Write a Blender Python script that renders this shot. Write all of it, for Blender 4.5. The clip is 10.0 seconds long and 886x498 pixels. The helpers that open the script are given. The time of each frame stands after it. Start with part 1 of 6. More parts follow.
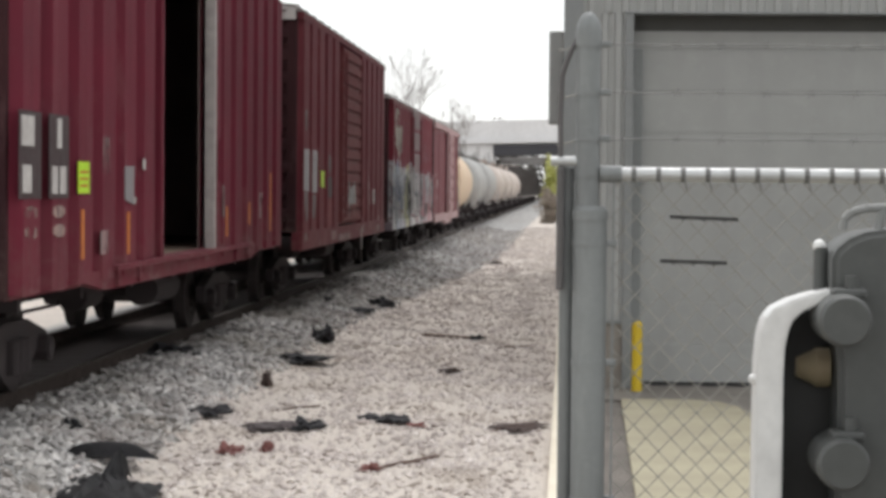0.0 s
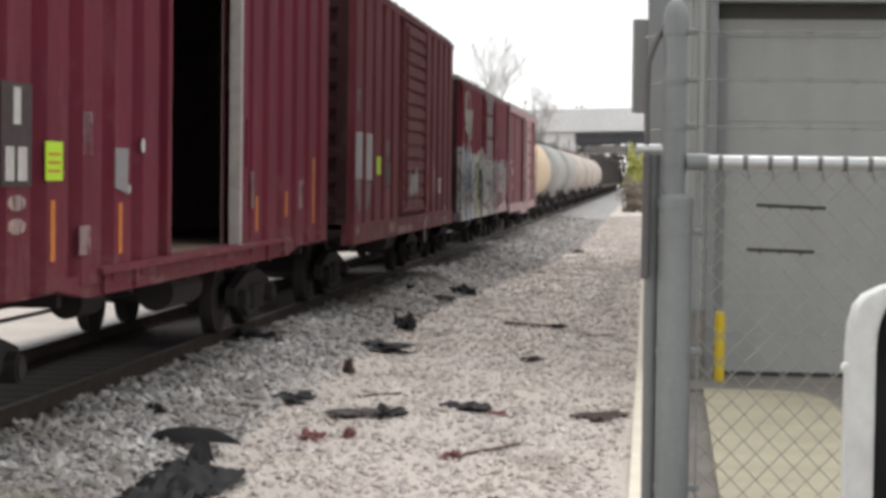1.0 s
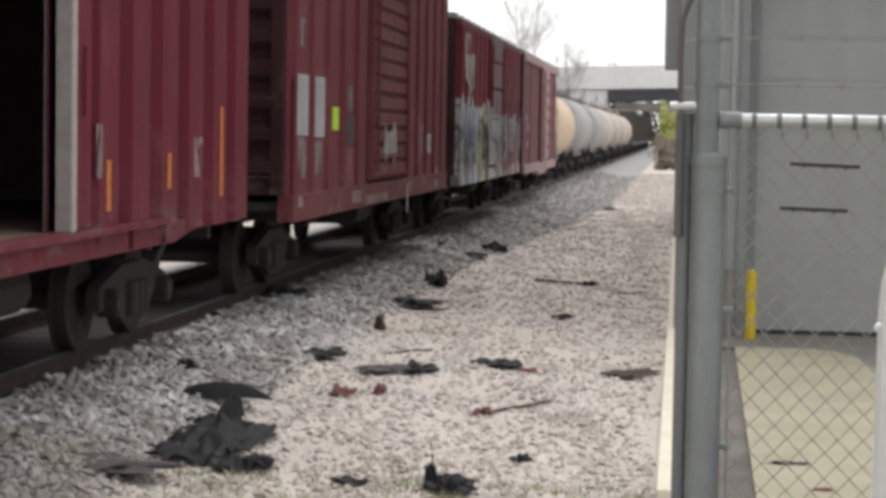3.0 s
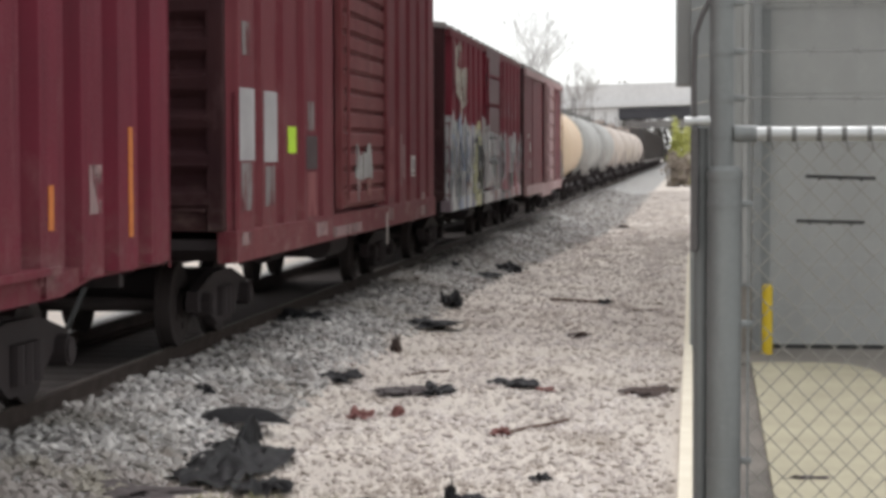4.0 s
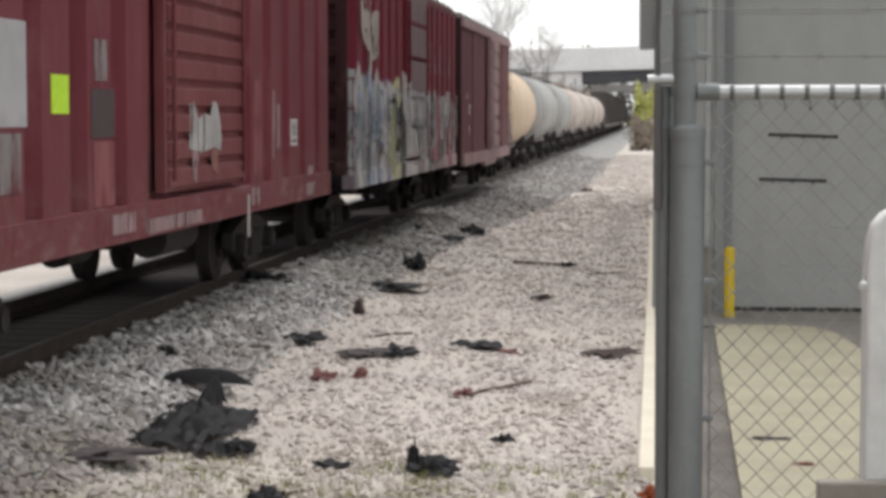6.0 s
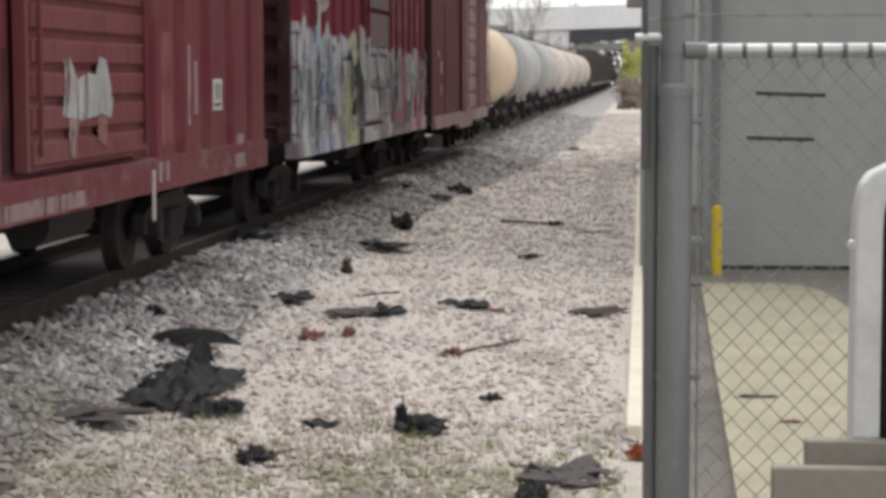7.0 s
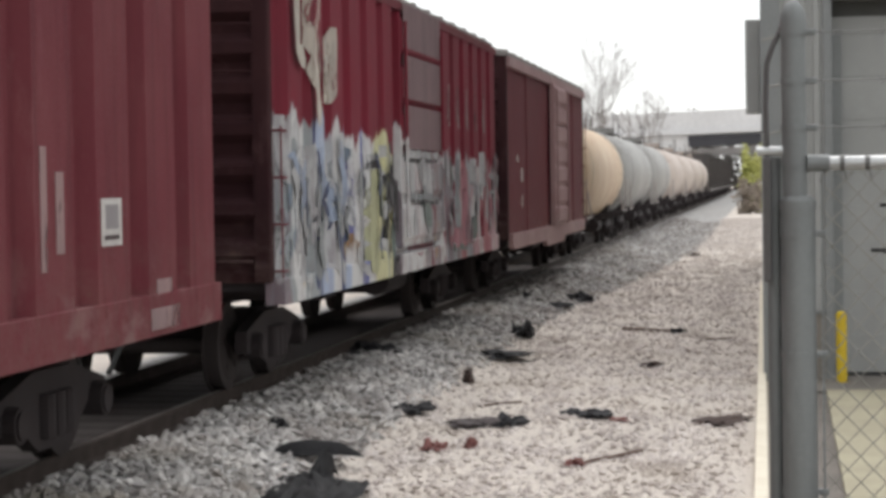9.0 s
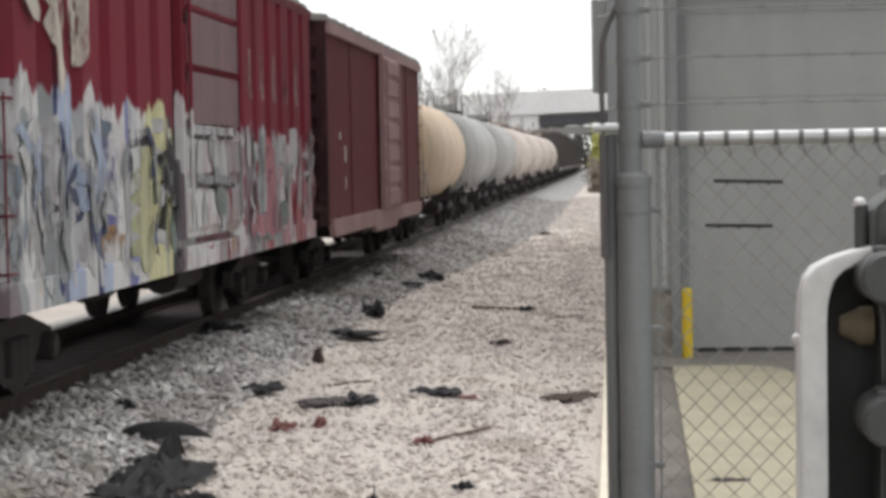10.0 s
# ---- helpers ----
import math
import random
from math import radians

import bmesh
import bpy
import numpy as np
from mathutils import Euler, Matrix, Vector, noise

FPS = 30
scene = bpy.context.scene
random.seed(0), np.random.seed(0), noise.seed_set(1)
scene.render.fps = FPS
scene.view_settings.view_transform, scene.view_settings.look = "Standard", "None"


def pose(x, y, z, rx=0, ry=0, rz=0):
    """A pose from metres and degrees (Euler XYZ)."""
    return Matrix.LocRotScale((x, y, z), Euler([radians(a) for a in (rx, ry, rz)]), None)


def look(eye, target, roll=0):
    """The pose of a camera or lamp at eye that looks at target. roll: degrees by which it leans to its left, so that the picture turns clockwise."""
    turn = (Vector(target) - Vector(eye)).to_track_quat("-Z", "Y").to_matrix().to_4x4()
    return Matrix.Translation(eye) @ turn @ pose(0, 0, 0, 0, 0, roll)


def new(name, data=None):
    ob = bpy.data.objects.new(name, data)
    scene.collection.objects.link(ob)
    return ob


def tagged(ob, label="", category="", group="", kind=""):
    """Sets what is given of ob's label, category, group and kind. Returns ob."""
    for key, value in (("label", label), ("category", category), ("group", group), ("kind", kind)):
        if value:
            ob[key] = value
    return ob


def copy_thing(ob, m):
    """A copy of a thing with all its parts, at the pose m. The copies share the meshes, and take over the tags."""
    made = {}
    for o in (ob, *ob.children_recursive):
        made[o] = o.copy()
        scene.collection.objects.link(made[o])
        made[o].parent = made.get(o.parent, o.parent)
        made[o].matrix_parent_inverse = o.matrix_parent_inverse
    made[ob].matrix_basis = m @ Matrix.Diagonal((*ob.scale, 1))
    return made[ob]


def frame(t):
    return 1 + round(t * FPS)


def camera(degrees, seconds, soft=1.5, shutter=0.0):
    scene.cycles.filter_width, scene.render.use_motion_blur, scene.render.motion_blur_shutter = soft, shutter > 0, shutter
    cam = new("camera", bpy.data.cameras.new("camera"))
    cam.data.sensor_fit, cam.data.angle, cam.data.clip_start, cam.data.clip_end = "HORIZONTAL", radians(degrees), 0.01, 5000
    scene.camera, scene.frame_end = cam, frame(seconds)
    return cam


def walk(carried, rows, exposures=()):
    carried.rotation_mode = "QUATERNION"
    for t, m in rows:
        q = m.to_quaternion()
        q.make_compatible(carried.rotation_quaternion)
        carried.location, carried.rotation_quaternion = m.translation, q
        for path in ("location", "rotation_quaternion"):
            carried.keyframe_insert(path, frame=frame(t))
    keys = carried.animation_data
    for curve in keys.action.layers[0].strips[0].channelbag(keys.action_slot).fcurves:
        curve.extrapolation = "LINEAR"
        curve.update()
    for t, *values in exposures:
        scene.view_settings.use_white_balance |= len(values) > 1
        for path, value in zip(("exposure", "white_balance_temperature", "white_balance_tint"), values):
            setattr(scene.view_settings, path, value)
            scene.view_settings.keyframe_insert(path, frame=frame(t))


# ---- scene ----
# ---- the camera: hand-held beside a fence, swaying a little ----
cam = camera(24.25, 10.0, soft=3.8)
#    seconds, x, z, degrees to the left of the track, degrees up, roll
CAM = [
    (0, 0.0166, 2.4081, 3.407, -1.703, 0.49), (0.5, 0.0138, 2.4055, 4.374, -2.003, 0.79), (1, 0.0054, 2.4050, 5.661, -2.055, 0.72),
    (1.5, 0.0072, 2.4064, 4.951, -1.835, 0.29), (2, 0.0049, 2.4060, 5.409, -2.175, 1.17), (2.5, -0.0000, 2.4068, 6.097, -1.936, 1.08),
    (2.7, 0.0022, 2.4067, 6.538, -2.558, 0.97), (3.8, -0.0020, 2.4035, 6.201, -3.704, 0.80), (4, -0.0065, 2.4007, 6.898, -2.679, -0.17),
    (4.5, -0.0075, 2.4021, 6.443, -2.163, 0.09), (5, -0.0035, 2.3958, 5.922, -2.856, -0.20), (5.2, -0.0063, 2.3912, 6.238, -3.357, -0.14),
    (6.3, -0.0069, 2.3824, 5.446, -3.956, 0.04), (6.5, -0.0077, 2.3828, 5.187, -4.435, 0.04), (7, -0.0079, 2.3838, 5.526, -4.824, -0.13),
    (7.5, -0.0013, 2.3878, 5.750, -4.950, -0.33), (8, -0.0044, 2.3982, 7.630, -3.481, -1.94), (8.5, -0.0166, 2.4100, 8.220, -1.720, -1.69),
    (9, -0.0118, 2.4111, 8.852, -1.817, -0.93), (9.5, 0.0127, 2.4141, 7.273, -1.846, -0.99), (10, 0.0282, 2.4027, 4.762, -2.450, -1.11),
]


def eye_pose(x, z, left, up, roll):
    a, b = radians(left), radians(up)
    eye = Vector((x, 0, z))
    return look(eye, eye + Vector((-math.sin(a) * math.cos(b), math.cos(a) * math.cos(b), math.sin(b))), roll)


walk(cam, [(t, eye_pose(*row)) for t, *row in CAM])

# ---- overcast daylight ----
scene.view_settings.exposure = 0.0
world = bpy.data.worlds.new("overcast_sky")
scene.world = world
world.use_nodes = True
wn, wl = world.node_tree.nodes, world.node_tree.links
sky = wn.new("ShaderNodeTexSky")
sky.sky_type, sky.sun_disc = "NISHITA", False
sky.sun_elevation, sky.sun_rotation = radians(65), radians(-4)
sky.dust_density, sky.air_density = 1.0, 1.0
cloud = wn.new("ShaderNodeMix")
cloud.data_type = "RGBA"
cloud.inputs[0].default_value = 0.93
cloud.inputs[7].default_value = (8.2, 8.25, 8.2, 1.0)
wl.new(sky.outputs[0], cloud.inputs[6])
wl.new(cloud.outputs[2], wn["Background"].inputs["Color"])
wn["Background"].inputs["Strength"].default_value = 0.14
sun = new("sun", bpy.data.lights.new("sun", "SUN"))
sun.data.energy, sun.data.angle, sun.data.color = 1.7, radians(45), (1.0, 0.965, 0.96)
sun.matrix_world = look((-1, 14, 50), (0, 0, 20))


# ---- materials ----
def col(c):
    return (*c, 1.0)


class Nodes:
    """A short way of writing node trees."""

    def __init__(self, name):
        self.m = bpy.data.materials.new(name)
        self.m.use_nodes = True
        self.t = self.m.node_tree
        self.bsdf = self.t.nodes["Principled BSDF"]
        self.obj = self.t.nodes.new("ShaderNodeTexCoord").outputs["Object"]

    def put(self, socket, value):
        if isinstance(value, bpy.types.NodeSocket):
            self.t.links.new(value, socket)
        elif isinstance(value, tuple) and len(value) == 3 and socket.type == "RGBA":
            socket.default_value = col(value)
        else:
            socket.default_value = value

    def noise(self, scale, detail=4.0, stretch=(1, 1, 1), rough=0.55, distortion=0.0, shift=(0, 0, 0)):
        mp = self.t.nodes.new("ShaderNodeMapping")
        mp.inputs["Scale"].default_value, mp.inputs["Location"].default_value = stretch, shift
        self.t.links.new(self.obj, mp.inputs[0])
        n = self.t.nodes.new("ShaderNodeTexNoise")
        n.inputs["Scale"].default_value, n.inputs["Detail"].default_value = scale, detail
        n.inputs["Roughness"].default_value, n.inputs["Distortion"].default_value = rough, distortion
        self.t.links.new(mp.outputs[0], n.inputs["Vector"])
        return n.outputs[0]

    def voronoi(self, scale, feature="F1"):
        n = self.t.nodes.new("ShaderNodeTexVoronoi")
        n.feature = feature
        n.inputs["Scale"].default_value = scale
        self.t.links.new(self.obj, n.inputs["Vector"])
        return n

    def ramp(self, fac, lo, hi, a=0.0, b=1.0):
        n = self.t.nodes.new("ShaderNodeMapRange")
        for i, v in enumerate((fac, lo, hi, a, b)):
            self.put(n.inputs[i], v)
        return n.outputs[0]

    def mix(self, fac, a, b, blend="MIX"):
        n = self.t.nodes.new("ShaderNodeMix")
        n.data_type, n.blend_type = "RGBA", blend
        self.put(n.inputs[0], fac), self.put(n.inputs[6], a), self.put(n.inputs[7], b)
        return n.outputs[2]

    def math(self, op, a, b=0.0, clamp=False):
        n = self.t.nodes.new("ShaderNodeMath")
        n.operation, n.use_clamp = op, clamp
        self.put(n.inputs[0], a), self.put(n.inputs[1], b)
        return n.outputs[0]

    def axes(self):
        n = self.t.nodes.new("ShaderNodeSeparateXYZ")
        self.t.links.new(self.obj, n.inputs[0])
        return n.outputs

    def stops(self, fac, rows, interpolation="LINEAR"):
        n = self.t.nodes.new("ShaderNodeValToRGB")
        ramp = n.color_ramp
        ramp.interpolation = interpolation
        for i, (p, c) in enumerate(rows):
            e = ramp.elements[i] if i < 2 else ramp.elements.new(p)
            e.position, e.color = p, col(c)
        self.put(n.inputs[0], fac)
        return n.outputs[0]

    def random(self):
        return self.t.nodes.new("ShaderNodeObjectInfo").outputs["Random"]

    def island(self):
        return self.t.nodes.new("ShaderNodeNewGeometry").outputs["Random Per Island"]

    def bump(self, height, strength, distance):
        n = self.t.nodes.new("ShaderNodeBump")
        n.inputs["Strength"].default_value, n.inputs["Distance"].default_value = strength, distance
        self.t.links.new(height, n.inputs["Height"])
        self.t.links.new(n.outputs[0], self.bsdf.inputs["Normal"])

    def done(self, colour, rough=0.7, metal=0.0, gloss=0.5):
        self.bsdf.inputs["Specular IOR Level"].default_value = gloss
        self.put(self.bsdf.inputs["Base Color"], colour)
        self.put(self.bsdf.inputs["Roughness"], rough)
        self.put(self.bsdf.inputs["Metallic"], metal)
        return self.m


def plain(name, a, b, scale=6.0, rough=0.7, metal=0.0, bump=0.3, depth=0.004, fine=60.0, stretch=(1, 1, 1)):
    """A surface between two tones, with a coarse and a fine grain and a relief."""
    n = Nodes(name)
    big, small = n.noise(scale, 5, stretch), n.noise(fine, 3, stretch)
    c = n.mix(n.ramp(big, 0.3, 0.7), a, b)
    c = n.mix(n.ramp(small, 0.3, 0.75, 0.0, 0.35), c, tuple(v * 0.6 for v in a))
    n.bump(small, bump, depth)
    return n.done(c, n.ramp(big, 0.2, 0.8, max(rough - 0.12, 0.05), min(rough + 0.12, 1.0)), metal)


def painted_steel(name, a, b, rust=0.25, dirt=0.5, rough=0.5):
    """Old wagon paint: faded patches, rain streaks, rust spots and dust towards where it was thrown up."""
    n = Nodes(name)
    x, y, z = n.axes()
    fade, streak = n.noise(0.9, 5), n.noise(2.2, 6, (3, 3, 0.16), 0.6)
    spots, grain = n.noise(7.0, 8, rough=0.7), n.noise(45, 4)
    c = n.mix(n.ramp(fade, 0.35, 0.7), a, b)
    c = n.mix(n.ramp(streak, 0.48, 0.75, 0.0, dirt), c, tuple(v * 0.45 for v in a))
    c = n.mix(n.ramp(spots, 0.62, 0.75, 0.0, rust), c, (0.11, 0.045, 0.025))
    chalk = n.noise(3.1, 6, (1, 1, 0.35), 0.65, shift=(4, 9, 2))
    c = n.mix(n.ramp(chalk, 0.58, 0.8, 0.0, 0.3), c, (0.30, 0.17, 0.17))
    low = n.math("MULTIPLY", n.ramp(z, 1.9, 0.8), n.ramp(spots, 0.4, 0.7))
    c = n.mix(n.math("MULTIPLY", low, 0.45), c, (0.17, 0.12, 0.10))
    scrape = n.math("MULTIPLY", n.ramp(z, 1.5, 0.95), n.ramp(n.noise(4, 6, (0.5, 0.5, 1.2), shift=(2, 2, 5)), 0.54, 0.68))
    c = n.mix(n.math("MULTIPLY", scrape, 0.4), c, (0.30, 0.22, 0.21))
    n.bump(n.noise(2.6, 3), 0.35, 0.03)
    return n.done(c, n.ramp(grain, 0.3, 0.7, rough + 0.1, rough + 0.3), 0.0, 0.2)


M = {}
M["red1"] = painted_steel("crimson_wagon_paint", (0.155, 0.018, 0.036), (0.125, 0.020, 0.034), 0.12, 0.45)
M["red2"] = painted_steel("faded_maroon_wagon_paint", (0.142, 0.027, 0.038), (0.165, 0.042, 0.050), 0.3, 0.5)
M["red2_door"] = painted_steel("weathered_door_paint", (0.16, 0.040, 0.045), (0.19, 0.065, 0.068), 0.5, 0.6)
M["red4"] = painted_steel("oxide_wagon_paint", (0.130, 0.019, 0.030), (0.145, 0.024, 0.034), 0.2, 0.35)
# wagon ends face away from the sun; that shade is put into this red
M["dark_end"] = painted_steel("shaded_end_paint", (0.034, 0.012, 0.015), (0.048, 0.018, 0.019), 0.3, 0.6, 0.65)
M["pale_door"] = painted_steel("flaking_pinkish_paint", (0.37, 0.23, 0.235), (0.45, 0.31, 0.31), 0.4, 0.5)
M["roof"] = plain("galvanised_roof_sheet", (0.30, 0.28, 0.27), (0.20, 0.17, 0.16), 1.2, 0.6, 0.3)
M["under"] = plain("black_greasy_steel", (0.026, 0.020, 0.022), (0.038, 0.029, 0.030), 4, 0.9, 0.0, 0.4)
M["wheel"] = plain("brown_rusty_wheel_steel", (0.026, 0.020, 0.020), (0.036, 0.027, 0.026), 5, 0.9, 0.0)
M["tread"] = plain("dull_rail_steel", (0.16, 0.14, 0.13), (0.12, 0.10, 0.09), 3, 0.5, 0.7, 0.1)
M["rail"] = plain("rusty_rail_steel", (0.05, 0.034, 0.028), (0.036, 0.026, 0.022), 5, 0.75, 0.2)
M["tie"] = plain("creosoted_tie_wood", (0.040, 0.030, 0.027), (0.065, 0.050, 0.044), 3, 0.85, 0, 0.7, 0.01, 40, (0.3, 4, 4))
M["wood_floor"] = plain("worn_wagon_floor_planks", (0.16, 0.11, 0.08), (0.24, 0.18, 0.14), 4, 0.8, 0, 0.4, 0.004, 50, (6, 0.4, 1))
M["inside"] = plain("dark_plywood_lining", (0.15, 0.11, 0.105), (0.11, 0.08, 0.08), 2, 0.8)
M["white"] = plain("chalky_white_paint", (0.62, 0.60, 0.58), (0.45, 0.42, 0.41), 9, 0.7, 0, 0.2)
M["chalky"] = plain("grimy_white_panel_paint", (0.44, 0.43, 0.44), (0.33, 0.32, 0.33), 2.2, 0.75, 0, 0.2)
M["edge"] = plain("bare_aluminium_door_edge", (0.50, 0.46, 0.44), (0.38, 0.34, 0.33), 7, 0.55, 0.2)
M["blackpaint"] = plain("dull_black_stencil_patch", (0.045, 0.028, 0.032), (0.06, 0.035, 0.038), 9, 0.6)
M["lime"] = plain("fluorescent_yellow_green_sheet", (0.55, 0.85, 0.03), (0.48, 0.76, 0.03), 14, 0.5, 0, 0.1)
M["placard"] = plain("grey_placard_board", (0.24, 0.22, 0.23), (0.30, 0.28, 0.29), 10, 0.6)
M["orange"] = plain("orange_stripe_paint", (0.62, 0.20, 0.03), (0.50, 0.14, 0.03), 12, 0.6)


def worn_paint(name, over, under, lo, hi, scale=5.0, stretch=(1, 1, 0.5)):
    """Thin paint that has come off in patches and shows the paint below."""
    n = Nodes(name)
    c = n.mix(n.ramp(n.noise(scale, 6, stretch, 0.62), lo, hi), over, under)
    c = n.mix(n.ramp(n.noise(2.2, 6, (3, 3, 0.16), 0.6), 0.5, 0.75, 0, 0.4), c, tuple(0.5 * v for v in under))
    n.bump(n.noise(40, 3), 0.2, 0.003)
    return n.done(c, 0.8, 0.0, 0.2)


M["worn_grey"] = worn_paint("worn_grey_panel", (0.22, 0.20, 0.20), (0.12, 0.035, 0.040), 0.44, 0.60, 4)
M["grease"] = worn_paint("dark_grease_on_maroon", (0.045, 0.020, 0.024), (0.11, 0.03, 0.036), 0.42, 0.62, 2.5)
M["faded_red"] = worn_paint("pink_faded_maroon", (0.24, 0.085, 0.09), (0.15, 0.035, 0.042), 0.45, 0.62, 3)
M["faded"] = painted_steel("grey_faded_door_paint", (0.19, 0.125, 0.132), (0.22, 0.15, 0.155), 0.3, 0.5)


def weathered(name, a, b, streak_tone, amount, rough=0.55, metal=0.0, across=6.0):
    """A painted or zinc surface with rain streaks, blotches and a fine grain."""
    n = Nodes(name)
    c = n.mix(n.ramp(n.noise(1.1, 6, rough=0.65), 0.3, 0.7), a, b)
    c = n.mix(n.ramp(n.noise(across, 6, (1, 1, 0.12), 0.65), 0.46, 0.72, 0, amount), c, streak_tone)
    c = n.mix(n.ramp(n.noise(9, 7, rough=0.7, shift=(5, 5, 5)), 0.55, 0.75, 0, amount * 0.7), c, tuple(min(v * 1.35, 0.9) for v in a))
    c = n.mix(n.ramp(n.noise(60, 3), 0.35, 0.75, 0, 0.15), c, streak_tone)
    n.bump(n.noise(30, 4), 0.15, 0.003)
    return n.done(c, n.ramp(n.noise(5, 4), 0.2, 0.8, rough - 0.1, rough + 0.15), metal, 0.35)


M["galv"] = weathered("weathered_galvanised_tube", (0.27, 0.285, 0.285), (0.21, 0.22, 0.22), (0.15, 0.155, 0.16), 0.55, 0.5, 0.3, 14)
M["galv_bright"] = plain("bright_galvanised_rail", (0.62, 0.63, 0.63), (0.50, 0.51, 0.51), 9, 0.38, 0.6, 0.1, 0.001)
M["wire"] = plain("chain_link_wire", (0.30, 0.29, 0.26), (0.25, 0.245, 0.22), 30, 0.55, 0.2, 0.1, 0.001)
M["wire_dark"] = plain("dull_tie_wire", (0.20, 0.20, 0.19), (0.15, 0.15, 0.15), 30, 0.6, 0.2, 0.1, 0.001)
M["grass"] = plain("dry_spring_grass", (0.22, 0.24, 0.09), (0.34, 0.31, 0.17), 3, 0.8, 0, 0.1)
M["siding"] = weathered("grey_painted_siding", (0.36, 0.365, 0.355), (0.325, 0.33, 0.323), (0.25, 0.25, 0.24), 0.3, 0.6, 0, 2.5)
M["trim"] = plain("grey_painted_trim", (0.25, 0.26, 0.26), (0.22, 0.23, 0.23), 1.5, 0.55, 0, 0.1, 0.002, 25)
M["door"] = weathered("grey_sectional_door", (0.365, 0.37, 0.36), (0.32, 0.325, 0.315), (0.25, 0.25, 0.245), 0.3, 0.6, 0, 2.0)
M["black"] = plain("black_rubber", (0.02, 0.02, 0.02), (0.03, 0.03, 0.03), 9, 0.7)
M["yellow"] = plain("bollard_yellow_paint", (0.70, 0.50, 0.02), (0.60, 0.42, 0.02), 5, 0.5, 0, 0.2)
M["concrete"] = plain("worn_concrete", (0.42, 0.385, 0.275), (0.335, 0.305, 0.222), 1.4, 0.9, 0, 0.3, 0.004, 35)
# dark tone that stands in for shade at the door head
M["head_shade"] = plain("head_shade_tone", (0.085, 0.085, 0.08), (0.11, 0.11, 0.105), 3, 0.9)
M["block"] = plain("bare_concrete_block", (0.30, 0.275, 0.245), (0.24, 0.215, 0.19), 2.5, 0.9, 0, 0.4, 0.004, 40)
M["apron"] = plain("dark_concrete_apron", (0.17, 0.155, 0.14), (0.24, 0.22, 0.195), 1.3, 0.9, 0, 0.3, 0.004, 30)
M["kerb"] = plain("cream_painted_kerb", (0.82, 0.76, 0.63), (0.70, 0.63, 0.51), 4, 0.85, 0, 0.4, 0.006, 40)
M["bridge"] = plain("bridge_concrete", (0.76, 0.76, 0.77), (0.66, 0.66, 0.67), 0.12, 0.9, 0, 0.2, 0.05, 2.0)
M["girder"] = plain("dark_bridge_girder", (0.05, 0.05, 0.06), (0.07, 0.07, 0.08), 0.3, 0.8)
M["bark"] = plain("grey_brown_bark", (0.24, 0.22, 0.21), (0.32, 0.30, 0.29), 2, 0.95, 0, 0.6, 0.03, 12)
M["black_cloth"] = plain("black_plastic_sheet", (0.012, 0.012, 0.015), (0.022, 0.021, 0.025), 5, 0.8, 0, 0.5, 0.02, 14)
M["sheet"] = plain("black_plastic_sheet", (0.014, 0.014, 0.017), (0.026, 0.025, 0.029), 5, 0.6, 0, 0.5, 0.01, 14)
M["grey_cloth"] = plain("grey_muddy_cloth", (0.06, 0.05, 0.052), (0.12, 0.10, 0.10), 9, 0.9, 0, 0.6, 0.01, 30)
M["stick"] = plain("weathered_wood_stick", (0.10, 0.06, 0.05), (0.16, 0.11, 0.09), 9, 0.9, 0, 0.5)
M["stick_dark"] = plain("dark_wet_bark", (0.055, 0.038, 0.034), (0.09, 0.06, 0.052), 9, 0.9, 0, 0.5)
M["galv_mid"] = weathered("dull_galvanised_tube", (0.20, 0.21, 0.21), (0.16, 0.165, 0.165), (0.11, 0.115, 0.12), 0.5, 0.55, 0.2, 14)
# darker copy of the tube colour, with the shade on it put in
M["galv_dark"] = plain("tube_tone_with_shade", (0.10, 0.095, 0.095), (0.14, 0.13, 0.13), 7, 0.6, 0.2)
M["red_scrap"] = plain("dull_red_scrap", (0.24, 0.09, 0.08), (0.17, 0.075, 0.07), 12, 0.7)
M["rust_ball"] = plain("rust_orange_clay", (0.34, 0.09, 0.03), (0.26, 0.06, 0.025), 18, 0.85)
M["machine"] = plain("grey_machine_enamel", (0.066, 0.070, 0.068), (0.085, 0.089, 0.086), 9, 0.48, 0.0, 0.2, 0.002, 50)
M["strap"] = plain("pale_steel_strap", (0.78, 0.78, 0.77), (0.68, 0.68, 0.67), 14, 0.4, 0.15, 0.1, 0.001)
M["loop"] = plain("light_grey_enamel", (0.26, 0.265, 0.26), (0.22, 0.225, 0.22), 9, 0.45)
M["brass"] = plain("dull_brass_bush", (0.30, 0.26, 0.15), (0.18, 0.14, 0.09), 12, 0.6, 0.2)
M["ledge"] = plain("taupe_painted_steel", (0.26, 0.235, 0.195), (0.30, 0.27, 0.23), 6, 0.6)
M["leafgreen"] = plain("spring_shrub_leaves", (0.42, 0.44, 0.12), (0.50, 0.50, 0.18), 2, 0.7, 0, 0.2)
M["drybrush"] = plain("dry_brown_brush", (0.30, 0.25, 0.21), (0.38, 0.33, 0.28), 2, 0.9)
M["far_tree"] = plain("far_leafless_wood", (0.17, 0.16, 0.15), (0.23, 0.22, 0.21), 0.2, 0.95)


